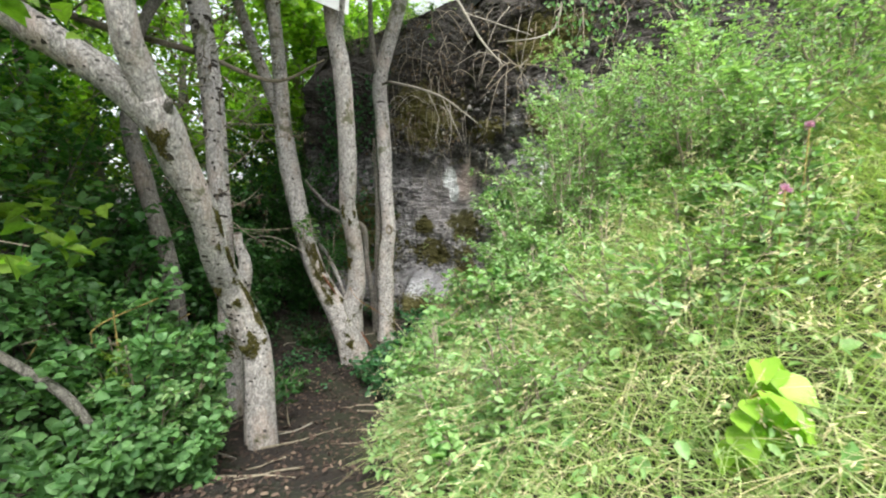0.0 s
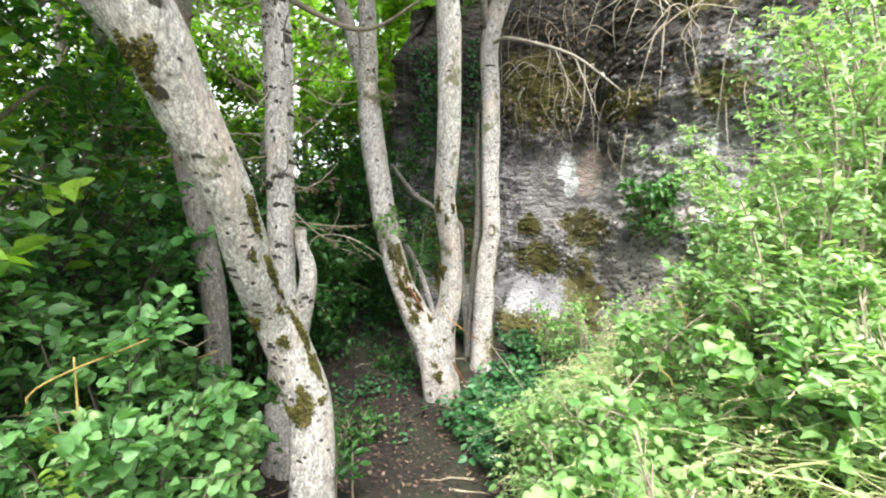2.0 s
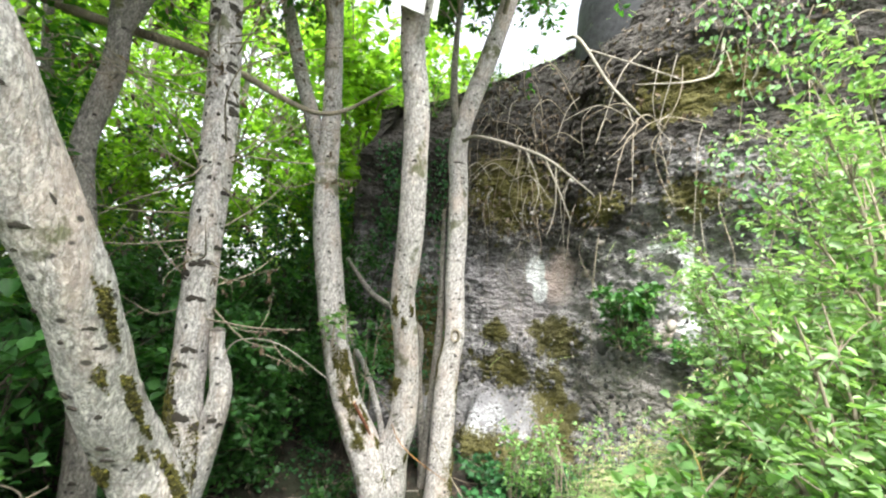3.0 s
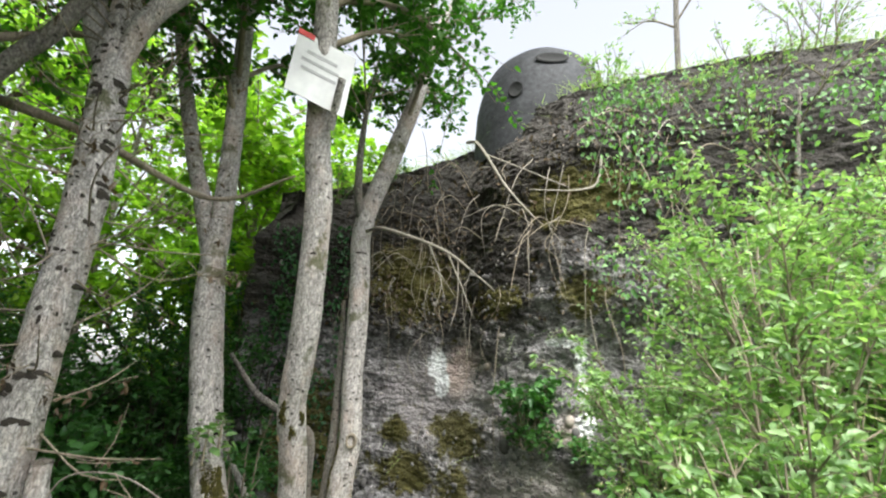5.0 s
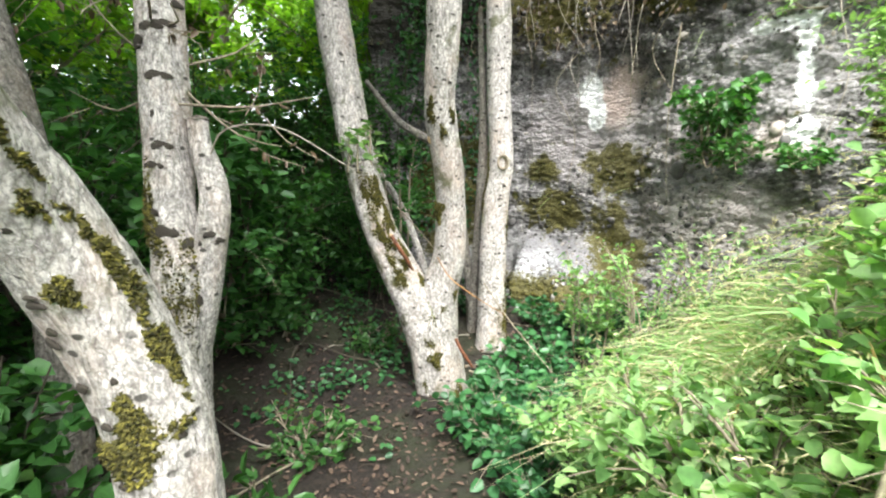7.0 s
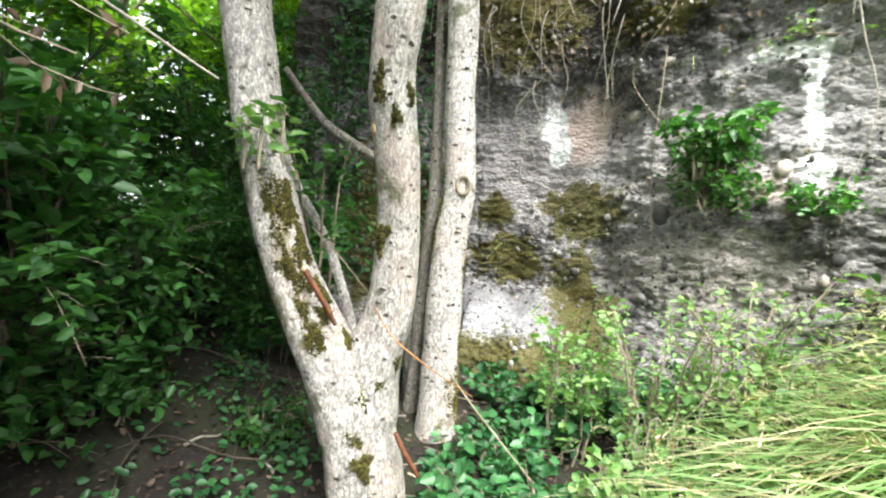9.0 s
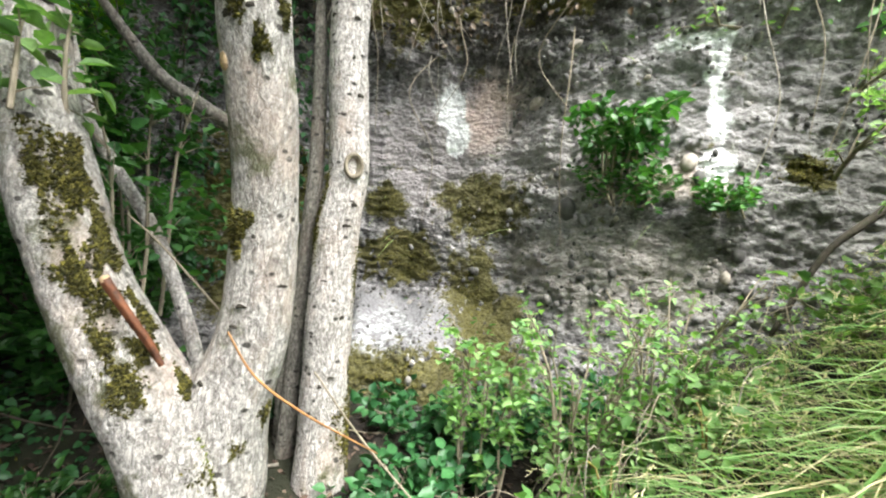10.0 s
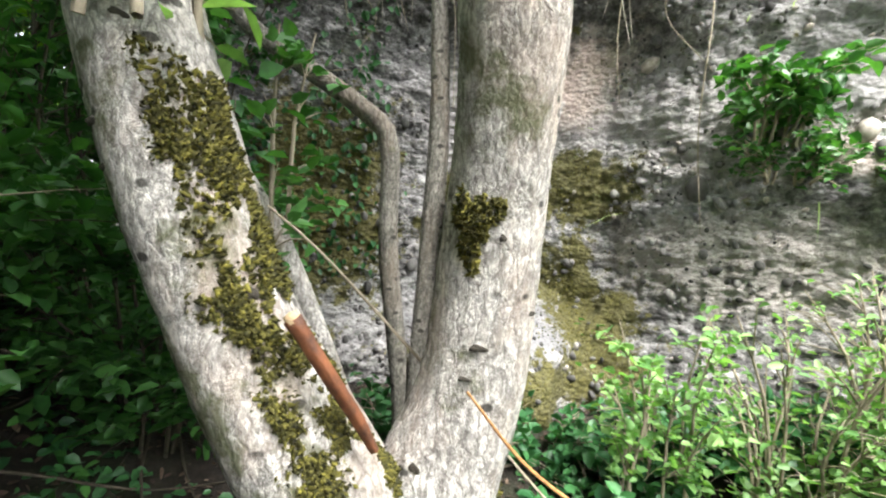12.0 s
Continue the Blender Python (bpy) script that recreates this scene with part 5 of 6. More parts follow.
def build_grass():
    q = np.random.default_rng(41)
    for name, mat, n, ln, wd, arch, label, keep in (
        ("grass", M_GRASS, 88000, (0.16, 0.48), (0.003, 0.0065), (0.15, 1.0), "uncut yellow-green meadow grass on the bank", 0.0),
        ("dry_grass", M_STRAW, 21000, (0.25, 0.6), (0.0022, 0.0042), (0.35, 1.1), "bleached dry grass stalks among the green", -0.1),
    ):
        p = scatter(n, -0.6, 3.6, -1.2, 6.2, q, 0.2)
        clump = fbm(p[:, 0], p[:, 1], 0 * p[:, 0], 2.1, 3) + q.normal(0, 0.5, len(p))
        p = p[(clump > keep - 0.35) & ((p[:, 1] < 5.2) | (q.uniform(0, 1, len(p)) < 0.3))]
        m = len(p)
        way = np.array([-0.15, -0.1, 0.9]) + q.normal(0, 0.6, (m, 3))
        b = Build()
        short = np.interp(p[:, 1], [2.4, 4.0], [1.0, 0.6]) * np.interp(p[:, 0] - np.interp(p[:, 1], FOOT_Y, FOOT_X), [0.2, 0.9], [0.55, 1.0])
        add_blades(b, p - np.array([0, 0, 0.03]), way, q.uniform(*ln, m) * short, q.uniform(*wd, m), q.uniform(*arch, m))
        ob = new(name, b.mesh(name, mat))
        tagged(ob, label, "grass", kind="stuff")
    for name, mat, n, label in (("tall_grass", M_BLADE, 900, "long arching green grass blades at the bank foot"), ("tall_dry_grass", M_STRAW, 700, "long bleached grass bent over the bank foot")):
        x, y = 0.45 + q.normal(0, 0.28, n), 4.8 + q.normal(0, 0.3, n)
        b = Build()
        add_blades(b, np.stack([x, y, height(x, y) - 0.02], -1), np.array([-0.25, 0.1, 0.6]) + q.normal(0, 0.6, (n, 3)), q.uniform(0.16, 0.42, n), q.uniform(0.004, 0.012, n) * (1.0 if mat is M_BLADE else 0.6), q.uniform(0.5, 1.4, n))
        tagged(new(name, b.mesh(name, mat)), label, "grass", kind="stuff")
    # nodding seed heads, many small grains along a drooping tip
    p = scatter(2800, -0.5, 3.2, -0.8, 5.6, q)
    m = len(p)
    b = Build()
    at = p + np.array([0, 0, 1]) * q.uniform(0.22, 0.5, (m, 1)) + q.normal(0, 0.06, (m, 3))
    d = unit(np.array([-0.7, -0.2, 0.15]) + q.normal(0, 0.5, (m, 3)))
    ln = q.uniform(0.05, 0.12, (m, 1))
    for t in np.linspace(0, 1, 11):
        c = at + d * ln * t - np.array([0, 0, 1]) * ln * 0.55 * t * t
        add_leaves(b, c + q.normal(0, 0.003, (m, 3)), d + np.array([0, 0, -0.7 * t]) + q.normal(0, 0.35, (m, 3)), q.normal(0, 1, (m, 3)), q.uniform(0.012, 0.024, m), 0.2, 0.2, 0.2)
    tagged(new("seed_heads", b.mesh("seed_heads", M_STRAW)), "pale drooping grass seed heads", "grass", kind="stuff")
    # herb leaves of many sizes
    for name, n, size, mat, ratio, zz in (("herbs", 42000, (0.018, 0.045), M_HERB, 0.5, 0.34), ("broad_herbs", 9000, (0.035, 0.07), M_BRAMBLE, 0.75, 0.26)):
        p = scatter(n, -0.65, 3.8, -1.2, 6.3, q, 0.02)
        patch = fbm(p[:, 0] + 3, p[:, 1], 0 * p[:, 0], 1.7, 3) + q.normal(0, 0.35, len(p))
        edge = p[:, 0] - np.interp(p[:, 1], FOOT_Y, FOOT_X)
        share = np.maximum(np.interp(p[:, 1], [1.6, 3.0, 4.4, 4.9], [0.35, 0.85, 0.8, 0.25]), np.interp(edge, [0.5, 1.1], [0.8, 0.0]) * (p[:, 1] < 4.4))
        p = p[(patch > -0.2) & (q.uniform(0, 1, len(p)) < share)]
        m = len(p)
        at = p + np.array([0, 0, 1]) * q.uniform(0.02, zz, (m, 1))
        b = Build()
        add_leaves(b, at, q.normal(0, 1, (m, 3)) + np.array([-0.2, -0.2, 0.25]), np.array([-0.3, -0.2, 0.9]) + q.normal(0, 0.35, (m, 3)), q.uniform(*size, m), ratio)
        tagged(new(name, b.mesh(name, mat)), "mixed small green herbs among the grass", "herbs", kind="stuff")
    # growth on the roof edge and the bank above the wall
    x, y = q.uniform(-2.2, 5.0, 14000), q.uniform(5.0, 10.0, 14000)
    d = behind_wall(x, y)
    k = (d > 0.3) & (d < 1.6)
    p = np.stack([x[k], y[k], height(x[k], y[k])], -1)
    m = len(p)
    b = Build()
    add_blades(b, p - np.array([0, 0, 0.02]), np.array([-0.3, -0.6, 0.6]) + q.normal(0, 0.5, (m, 3)), q.uniform(0.12, 0.5, m), q.uniform(0.004, 0.009, m), q.uniform(0.3, 1.0, m))
    tagged(new("roof_grass", b.mesh("roof_grass", M_GRASS)), "matted grass hanging over the bunker roof", "grass", kind="stuff")


build_grass()


def build_litter():
    q = np.random.default_rng(43)
    n = 22000
    x, y = q.uniform(-4.5, 1.0, n), q.uniform(-0.5, 8.5, n)
    u = x - np.interp(y, FOOT_Y, FOOT_X)
    k = (u < np.where(y > 4.9, 1.3, 0.35)) & (behind_wall(x, y) < 0.05)
    x, y = x[k], y[k]
    p = np.stack([x, y, height(x, y) + q.uniform(0.002, 0.025, len(x))], -1)
    b = Build()
    add_leaves(b, p, q.normal(0, 1, (len(p), 3)) * np.array([1, 1, 0.25]), np.array([0, 0, 1]) + q.normal(0, 0.4, (len(p), 3)), q.uniform(0.02, 0.055, len(p)), 0.5, 0.15, 0.1)
    tagged(new("leaf_litter", b.mesh("leaf_litter", M_LITTER)), "brown dead leaves covering the path", "leaf litter", kind="stuff")
    for k in range(46):
        x, y = q.uniform(-2.3, 0.2), q.uniform(2.2, 7.0)
        if x > np.interp(y, FOOT_Y, FOOT_X) + 0.5:
            continue
        z = float(height(x, y))
        a, ln = q.uniform(0, 6.28), q.uniform(0.2, 0.8)
        d = np.array([np.cos(a), np.sin(a)])
        pts = []
        for t in (-0.5, -0.1, 0.2, 0.5):
            px, py = x + d[0] * ln * t + q.normal(0, 0.015), y + d[1] * ln * t + q.normal(0, 0.015)
            pts.append((px, py, float(height(px, py)) + 0.012, 0.007 * (0.9 - t)))
        b = Build()
        tube(b, pts, 6, 0.06, 0.1, k)
        ob = new("fallen_stick", b.mesh("fallen_stick", M_TWIG if k % 3 else M_PALE_TWIG, (x, y, z)))
        ob.location = (x, y, z)
        tagged(ob, "dry brown stick lying on dead leaves", "stick", "fallen sticks")


build_litter()


# ---- roots, dead branches and poles ----
def loose_branch(name, label, rows, mat, sides=8, group="", twigs=(), category="branch"):
    b = Build()
    tube(b, rows, sides, 0.05, 0.08, len(rows) * 7)
    for t in twigs:
        tube(b, t, 5, 0.06)
    o = rows[0][:3]
    ob = new(name, b.mesh(name, mat, o))
    ob.location = o
    return tagged(ob, label, category, group)


loose_branch("dead_pole", "grey lichened dead stem leaning in the fork", [(-1.31, 6.08, -0.05, 0.026), (-1.36, 6.2, 0.14, 0.027), (-1.54, 6.3, 0.57, 0.026), (-1.76, 6.3, 0.95, 0.024), (-1.9, 6.32, 1.4, 0.02), (-2.0, 6.35, 2.1, 0.009)], M_BARK, 12)
loose_branch("curved_stem", "bent grey stem rising along the wall", [(-1.03, 6.85, -0.6, 0.045), (-1.05, 6.8, -0.14, 0.04), (-1.134, 6.8, 0.5, 0.04), (-1.15, 6.8, 0.94, 0.038), (-1.247, 6.8, 1.07, 0.038), (-1.552, 6.8, 1.25, 0.035), (-1.732, 6.8, 1.37, 0.032), (-2.0, 6.8, 1.7, 0.02)], M_BARK_DIM, 12)
loose_branch("hanging_branch", "bare pale branch arching out from the slender tree", [(-0.83, 6.72, 3.02, 0.02), (-0.64, 6.45, 2.976, 0.018), (-0.06, 6.4, 2.8, 0.015), (0.3, 6.4, 2.56, 0.011), (0.482, 6.4, 2.42, 0.006)], M_PALE_TWIG, 8, twigs=([(0.0, 6.4, 2.76, 0.009), (0.15, 6.42, 2.45, 0.007), (0.27, 6.4, 2.16, 0.004)], [(0.1, 6.4, 2.7, 0.008), (0.12, 6.45, 2.3, 0.005), (0.05, 6.45, 2.0, 0.003)], [(-0.2, 6.4, 2.85, 0.008), (-0.05, 6.42, 2.5, 0.005), (-0.1, 6.4, 2.2, 0.003)]))
loose_branch("bare_branch", "bleached bare branch hanging from the roof", [(0.2, 6.75, 4.2, 0.02), (0.238, 6.2, 3.87, 0.018), (0.5, 6.1, 3.4, 0.015), (0.763, 6.05, 3.09, 0.007)], M_PALE_TWIG, 8, twigs=([(0.3, 6.15, 3.75, 0.01), (0.7, 6.1, 3.6, 0.008), (1.13, 6.1, 3.46, 0.006)],))
loose_branch("bare_branch", "bleached bare branch hanging from the roof", [(1.6, 6.3, 4.3, 0.018), (1.454, 6.1, 3.6, 0.014), (1.2, 6.0, 3.4, 0.01), (0.7, 6.0, 3.35, 0.005)], M_PALE_TWIG, 8)
loose_branch("thick_branch", "dark branch reaching down onto the bank", [(2.1, 5.75, 1.3, 0.024), (1.73, 5.8, 0.95, 0.022), (1.45, 5.85, 0.72, 0.018), (1.2, 5.9, 0.3, 0.012)], M_STEM, 10)
loose_branch("low_limb", "pale bare limb lying through the bushes", [(-2.66, 2.39, 0.77, 0.03), (-2.292, 2.39, 0.546, 0.027), (-2.044, 2.39, 0.362, 0.026), (-1.86, 2.374, 0.09, 0.02), (-1.812, 2.358, -0.07, 0.018)], M_BARK_DIM, 14)
loose_branch("leaning_twig", "dead twig leaning against the slender tree", [(-0.9, 6.4, 0.0, 0.0045), (-0.68, 6.2, -0.25, 0.005), (-0.35, 5.9, -0.55, 0.004)], M_TWIG, 6)
loose_branch("bramble_cane", "grey arching bramble cane over the bank", [(-0.3, 3.1, -0.25, 0.007), (-0.15, 3.35, 0.3, 0.007), (0.1, 3.6, 0.55, 0.006), (0.45, 3.9, 0.78, 0.005), (0.85, 4.2, 0.85, 0.003)], M_TWIG, 6)
q_root = np.random.default_rng(51)
for k in range(54):
    x = q_root.uniform(-1.6, 2.3)
    s0 = np.interp(x, WALL_LINE[1:, 0], line_s[1:])
    z0 = q_root.uniform(2.2, 4.2)
    p, nn = wall_at(np.array([s0]), np.array([z0]))
    p, nn = p[0], nn[0]
    ln = q_root.uniform(0.5, 1.6)
    rows = [(*(p - nn * 0.03), 0.006)]
    for t in (0.25, 0.6, 1.0):
        pz = max(z0 - ln * t, 0.2)
        c, m = wall_at(np.array([s0 + q_root.normal(0, 0.08)]), np.array([pz]))
        out = max(0.06, (p - c[0]) @ nn + 0.05)
        rows.append((*(c[0] + nn * out + q_root.normal(0, 0.02, 3)), 0.0055 * (1.05 - t * 0.7)))
    loose_branch("hanging_root", "thin dry root hanging down the wall", rows, M_TWIG if k % 2 else M_PALE_TWIG, 6, "roots on the wall", category="root")
for k in range(64):
    x = q_root.uniform(-0.6, 3.2)
    s0 = np.interp(x, WALL_LINE[1:, 0], line_s[1:])
    p, nn = wall_at(np.array([s0]), np.array([q_root.uniform(2.6, 4.4)]))
    p, nn = p[0], nn[0]
    d = unit(nn + q_root.normal(0, 0.7, 3))
    ln = q_root.uniform(0.4, 1.1)
    loose_branch("bare_bramble", "bare arching bramble stem over the wall edge", [(*p, 0.006), (*(p + d * ln * 0.5 + np.array([0, 0, 0.1])), 0.005), (*(p + d * ln + np.array([0, 0, -0.2 * ln])), 0.002)], M_TWIG if k % 3 else M_PALE_TWIG, 6, "bare brambles", category="bramble")
for k in range(18):
    x, y = -2.35 + q_root.normal(0, 0.3), 3.0 + q_root.normal(0, 0.45)
    z = float(height(x, y))
    d = unit(np.array([q_root.normal(-0.1, 0.25), q_root.normal(0, 0.2), 1.0]))
    ln = q_root.uniform(0.7, 1.3)
    rows = [(x, y, z - 0.03, 0.011)]
    for t in (0.3, 0.65, 1.0):
        rows.append((x + d[0] * ln * t + q_root.normal(0, 0.05), y + d[1] * ln * t + q_root.normal(0, 0.05), z + d[2] * ln * t - 0.12 * ln * t * t, 0.011 * (1.1 - 0.75 * t)))
    fine = [[rows[2], tuple(np.array(rows[2]) + np.array([q_root.normal(0, 0.2), q_root.normal(0, 0.15), 0.25, -0.002])), tuple(np.array(rows[2]) + np.array([q_root.normal(0, 0.3), q_root.normal(0, 0.2), 0.4, -0.0025]))]]
    loose_branch("thicket_stem", "thin bent stem in the thicket with yellow lichen", rows, M_YELLOW_TWIG if k % 2 == 0 else M_TWIG, 6, "thicket stems", fine, category="stem")

# dry canes tangled over the foot of the wall
for k in range(30):
    x, y = q_root.uniform(-0.1, 1.3), q_root.uniform(5.45, 6.25)
    z = float(height(x, y))
    a, ln = q_root.uniform(0, 6.28), q_root.uniform(0.35, 0.9)
    d = np.array([math.cos(a), 0.5 * math.sin(a)])
    rows = [(x, y, z - 0.02, 0.0032)]
    for t, h in ((0.35, 0.3), (0.7, 0.36), (1.0, 0.24)):
        rows.append((x + d[0] * ln * t + q_root.normal(0, 0.03), y + d[1] * ln * t + q_root.normal(0, 0.03), z + h * q_root.uniform(0.5, 1.3) + 0.5 * d[0] * ln * t, 0.0032 * (1.1 - 0.7 * t)))
    loose_branch("dry_cane", "thin dry bramble cane over dead leaves", rows, M_TWIG if k % 3 else M_PALE_TWIG, 5, "dry canes", category="bramble")

# ---- leafy cover on the upper wall ----
def wall_growth():
    q = np.random.default_rng(61)
    for name, x0, x1, z0, z1, n, leaf, mat, label in (
        ("wall_ivy", -2.1, -1.0, 0.2, 3.6, 2600, 0.06, M_IVY, "dark ivy covering the end of the wall"),
        ("roof_edge_growth", 1.5, 4.6, 2.0, 4.9, 5600, 0.052, M_ROUND, "leafy growth smothering the upper bank"),
        ("withered_growth", -1.2, 3.2, 2.2, 4.6, 2600, 0.05, M_BROWN_LEAF, "withered brown leaves caught over the wall"),
    ):
        x = q.uniform(x0, x1, n)
        s = np.interp(x, WALL_LINE[1:, 0], line_s[1:]) + q.normal(0, 0.1, n)
        z = q.uniform(z0, z1, n)
        keep = fbm(x, z, 0 * x, 2.6, 3) + q.normal(0, 0.3, n) > -0.05
        p, nn = wall_at(s[keep], z[keep])
        m = len(p)
        b = Build()
        p = p + nn * q.uniform(0.01, 0.28 if n > 3000 else 0.1, (m, 1))
        add_leaves(b, p, np.array([0, 0, -0.8]) + q.normal(0, 0.7, (m, 3)), nn + np.array([0, 0, 0.6]) + q.normal(0, 0.35, (m, 3)), leaf * q.uniform(0.6, 1.3, m), 0.7)
        tagged(new(name, b.mesh(name, mat)), label, "climber", kind="stuff")
    # moss cushions at the damp spots
    b = Build()
    for (cx, _, cz), (wx, _, wz) in MOSS_SPOTS:
        n = int(900 + 2600 * wx * wz)
        x = cx + q.normal(0, 0.24, n) * wx
        z = cz + q.normal(0, 0.24, n) * wz
        keep = fbm(x, z, 0 * x, 7.0, 3) + q.normal(0, 0.2, n) > 0.0
        p, nn = wall_at(np.interp(x[keep], WALL_LINE[1:, 0], line_s[1:]), z[keep])
        add_tufts(b, p, nn, 0.012, q)
    tagged(new("wall_moss", b.mesh("wall_moss", M_MOSS)), "thick olive moss on the overhanging wall", "moss", kind="stuff")


wall_growth()


def hollow_cover():
    q = np.random.default_rng(66)
    n = 9000
    x, y = q.uniform(-5.0, -1.3, n), q.uniform(4.9, 8.6, n)
    keep = fbm(x, y, 0 * x, 2.4, 3) + q.normal(0, 0.25, n) > 0.25
    x, y = x[keep], y[keep]
    m = len(x)
    b = Build()
    add_leaves(b, np.stack([x, y, height(x, y) + q.uniform(0.01, 0.1, m)], -1), q.normal(0, 1, (m, 3)) * np.array([1, 1, 0.3]), np.array([0.2, -0.4, 1.0]) + q.normal(0, 0.3, (m, 3)), q.uniform(0.03, 0.06, m), 0.75)
    tagged(new("ground_ivy", b.mesh("ground_ivy", M_IVY)), "dark ivy creeping over the shaded slope", "ivy", kind="stuff")
    b = Build()
    x, y = q.uniform(-4.0, -1.4, 12000), q.uniform(5.2, 8.4, 12000)
    keep = fbm(x + 5, y, 0 * x, 2.9, 3) + q.normal(0, 0.12, len(x)) > 0.5
    x, y = x[keep], y[keep]
    add_tufts(b, np.stack([x, y, height(x, y)], -1), np.tile([0.2, -0.3, 1.0], (len(x), 1)), 0.016, q)
    tagged(new("ground_moss", b.mesh("ground_moss", M_MOSS)), "olive moss on the soil of the hollow", "moss", kind="stuff")
    for k in range(16):
        x, y = q.uniform(-3.2, -1.6), q.uniform(5.9, 8.0)
        a, ln = q.normal(-1.2, 0.6), q.uniform(0.4, 1.1)
        rows = []
        for t in (0.0, 0.33, 0.66, 1.0):
            px, py = x + math.cos(a) * ln * t + q.normal(0, 0.05), y + math.sin(a) * ln * t + q.normal(0, 0.05)
            rows.append((px, py, float(height(px, py)) + 0.01 + 0.09 * q.uniform(0.3, 1) * math.sin(math.pi * t), 0.006 * (1.1 - 0.6 * t)))
        loose_branch("exposed_root", "bare root looping out of the shaded slope", rows, M_STEM, 7, "roots in the hollow", category="root")


hollow_cover()

# ---- sign on the tree ----
def build_sign():
    centre = np.array([-1.16, 5.0, 3.64])
    ob = thing("sign", centre, "white square warning sign nailed to a tree stem", "sign")
    a = radians(-20)
    e, u = np.array([np.cos(a), 0.12, np.sin(a)]), np.array([0.08, 0.0, 1.0])

    def slab(w0, w1, h0, h1, d0, d1):
        b = Build()
        nrm = np.array([0, -1.0, 0.05])
        v = [centre + e * w + u * h + nrm * d for d in (d0, d1) for w, h in ((w0, h0), (w1, h0), (w1, h1), (w0, h1))]
        b.add(v, [[0, 1, 2, 3], [7, 6, 5, 4], [0, 4, 5, 1], [1, 5, 6, 2], [2, 6, 7, 3], [3, 7, 4, 0]])
        return b

    part("board", slab(-0.225, 0.225, -0.25, 0.25, 0.0, 0.008), M_SIGN, ob, smooth=False)
    part("red_corner", slab(-0.225, -0.1, 0.215, 0.262, 0.009, 0.012), M_RED, ob, "red painted corner", smooth=False)
    for k, (w, h) in enumerate(((0.13, 0.1), (0.16, 0.03), (0.15, -0.04))):
        part("text_bar", slab(-w, w * 0.8, h, h + 0.025, 0.009, 0.0105), M_SIGN_TEXT, ob, "faded unreadable printing", smooth=False)


build_sign()


# ---- near bramble with broad single leaves ----
def broad_leaf_mesh():
    b = bmesh.new()
    rows = [(0.0, 0.02), (0.12, 0.3), (0.3, 0.42), (0.5, 0.4), (0.7, 0.28), (0.88, 0.12), (1.0, 0.0)]
    mid, lf, rt = [], [], []
    for k, (t, w) in enumerate(rows):
        saw = 1.0 if k % 2 else 0.93
        z = -0.22 * t * t
        mid.append(b.verts.new((0, t, z)))
        lf.append(b.verts.new((-w * saw, t - 0.03 * (k % 2), z + 0.2 * w)))
        rt.append(b.verts.new((w * saw, t - 0.03 * (k % 2), z + 0.2 * w)))
    for k in range(len(rows) - 1):
        b.faces.new((mid[k], mid[k + 1], lf[k + 1], lf[k]))
        b.faces.new((mid[k], rt[k], rt[k + 1], mid[k + 1]))
    me = bpy.data.meshes.new("leaf")
    b.to_mesh(me)
    b.free()
    for p in me.polygons:
        p.use_smooth = True
    me.materials.append(M_BRAMBLE)
    return me


BROAD = broad_leaf_mesh()
LIME = broad_leaf_mesh()
LIME.materials[0] = leaf_material("lime_green_bramble_leaves", (0.26, 0.46, 0.05), (0.4, 0.6, 0.09), 0.45)


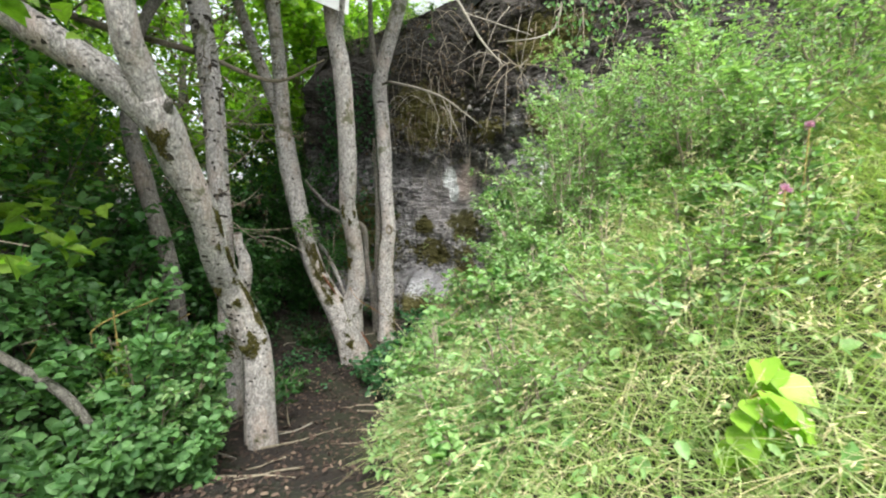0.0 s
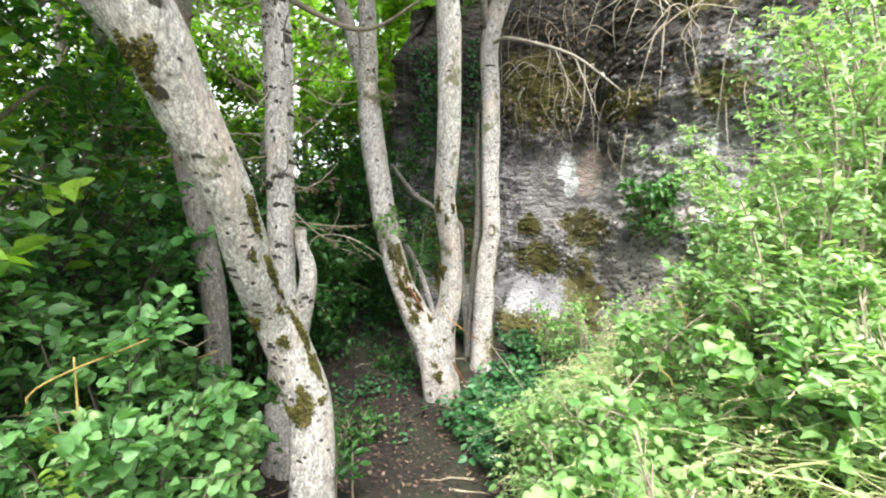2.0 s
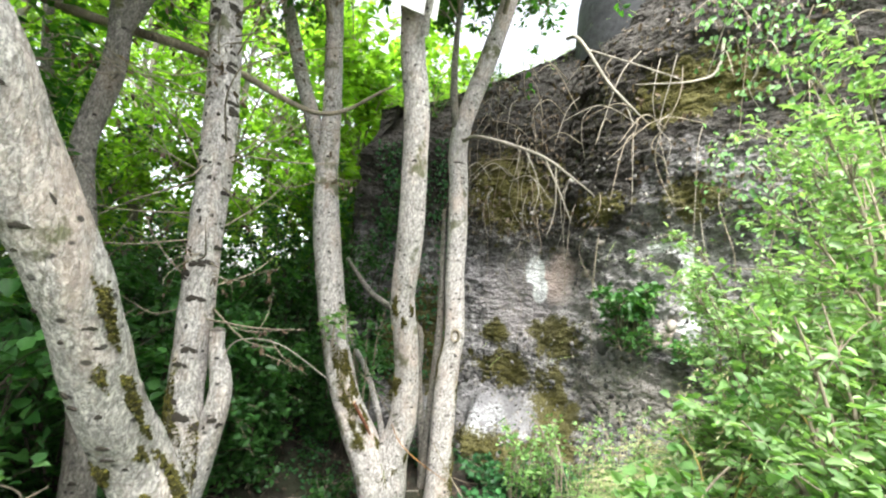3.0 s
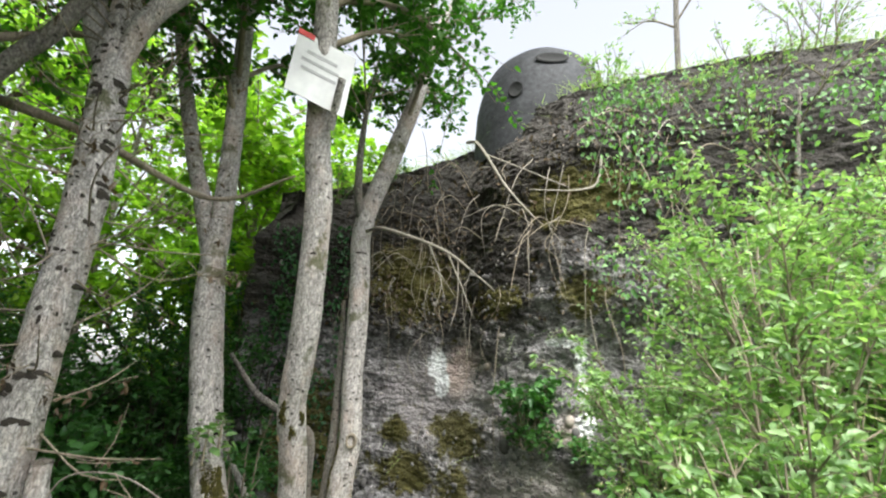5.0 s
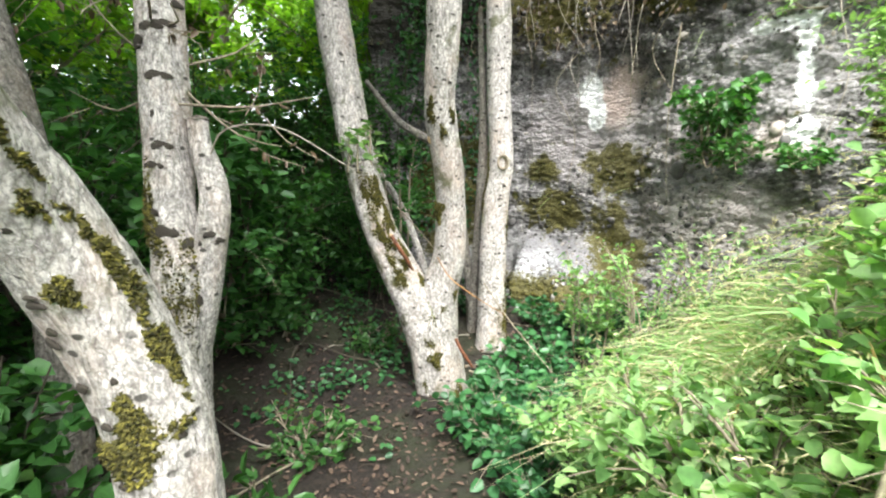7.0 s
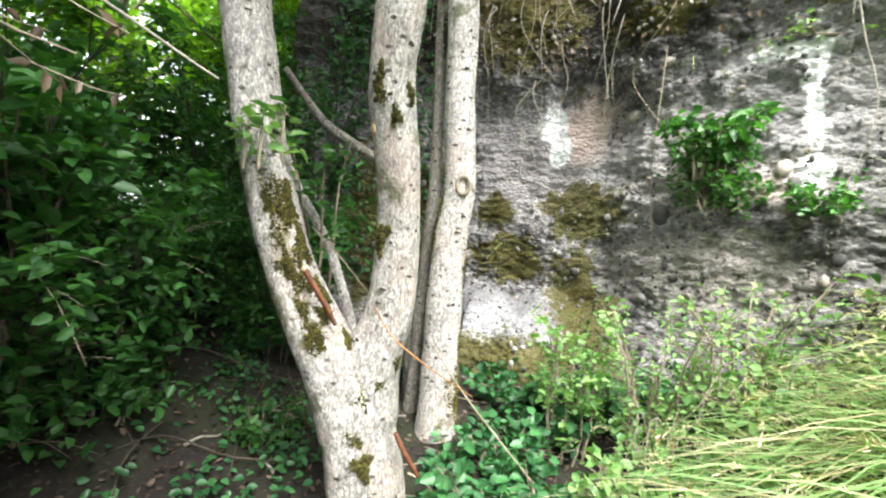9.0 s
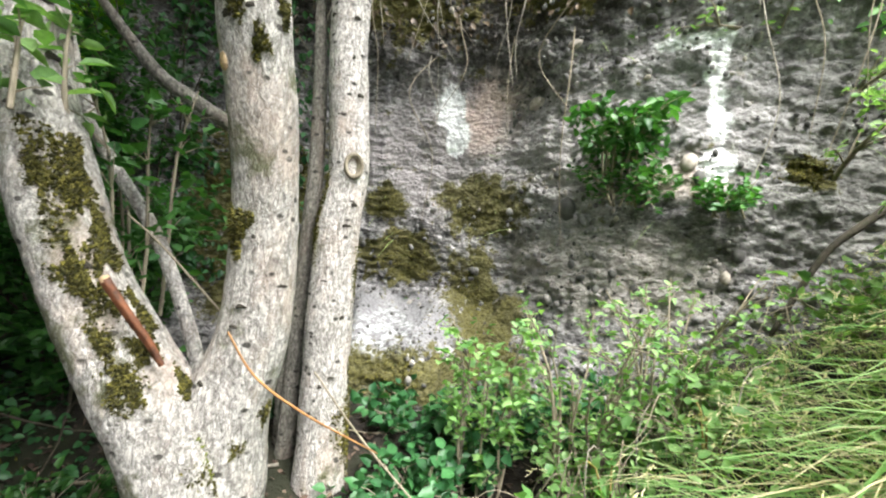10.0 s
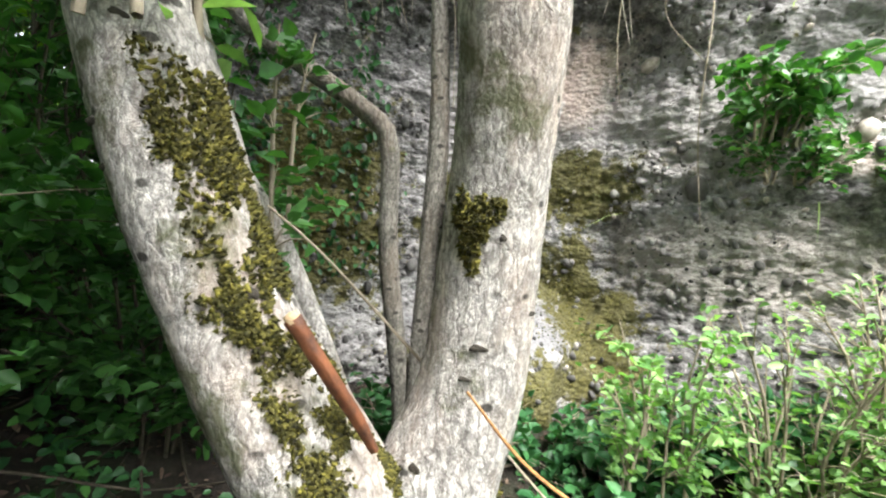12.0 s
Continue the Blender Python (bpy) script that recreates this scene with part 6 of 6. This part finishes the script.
def broad_bramble(x, y, tall, leaves, seed, size=0.05, mesh=BROAD, droop=0.0):
    q = np.random.default_rng(seed)
    z = float(height(x, y))
    ob = thing("young_bramble", (x, y, z), "bright bramble shoot with broad toothed leaves", "bramble", "broad-leaved brambles")
    w = Build()
    for k in range(max(3, leaves // 7)):
        a = q.uniform(0, 6.28)
        e = np.array([x + np.cos(a) * tall * 0.45, y + np.sin(a) * tall * 0.45, z + tall * q.uniform(0.7, 1.1)])
        s, *_ = tube(w, [(x, y, z - 0.03, 0.005), (*((np.array([x, y, z]) + e) / 2 + np.array([0, 0, 0.12])), 0.004), (*e, 0.002)], 5, 0.05, cap=False)
        for j in range(7):
            c = s[min(len(s) - 1, int((0.35 + 0.65 * j / 6) * (len(s) - 1))), :3]
            d = unit(np.array([np.cos(a + q.normal(0, 1.2)), np.sin(a + q.normal(0, 1.2)), q.uniform(-0.1, 0.5)]) + droop * np.array([-0.5, -1.1, -0.7]))
            leaf = new("leaf", mesh)
            leaf.parent = ob
            r = Vector(d).to_track_quat("Y", "Z").to_matrix().to_4x4() @ pose(0, 0, 0, 0, q.normal(0, 25), 0)
            leaf.matrix_local = Matrix.Translation(Vector(c) - ob.location) @ r @ Matrix.Scale(size * q.uniform(0.7, 1.3), 4)
    part("stem_growth", w, M_YELLOW_TWIG, ob, "thin green-brown stems")


for k, (x, y, h, n) in enumerate([(0.3, 3.45, 0.5, 28), (0.55, 3.55, 0.55, 28), (0.1, 3.6, 0.4, 21), (0.02, 3.5, 0.35, 21), (0.45, 3.9, 0.5, 28), (0.75, 3.65, 0.5, 28), (-0.2, 5.6, 0.3, 21), (0.25, 5.75, 0.3, 21), (0.55, 5.6, 0.35, 21), (0.0, 5.2, 0.3, 14), (-0.55, 5.1, 0.2, 14), (-0.1, 3.95, 0.3, 21)]):
    broad_bramble(x, y, h, n, 400 + k)

broad_bramble(0.82, 1.3, 0.3, 21, 420, 0.1, LIME, 1.0)
broad_bramble(0.98, 1.35, 0.26, 14, 421, 0.095, LIME, 1.0)


# ---- thistle flowers ----
def thistle(x, y, tall, seed):
    q = np.random.default_rng(seed)
    z = float(height(x, y))
    ob = thing("thistle", (x, y, z), "pink thistle flower on a thin stem", "flower", "thistles")
    b = Build()
    tube(b, [(x, y, z - 0.02, 0.003), (x + 0.01, y, z + tall * 0.5, 0.003), (x + 0.02, y, z + tall, 0.003)], 6, 0.05)
    part("stem", b, M_YELLOW_TWIG, ob)
    b = Build()
    n = 60
    c = np.array([x + 0.02, y, z + tall])
    add_leaves(b, np.repeat(c[None], n, 0), np.array([0, 0, 0.8]) + q.normal(0, 0.6, (n, 3)), q.normal(0, 1, (n, 3)), q.uniform(0.02, 0.032, n), 0.2)
    part("flower", b, M_PETAL, ob, "pink-violet petals")


thistle(1.25, 1.75, 0.5, 1)
thistle(0.1, 0.75, 0.3, 2)
thistle(1.6, 2.1, 0.5, 3)
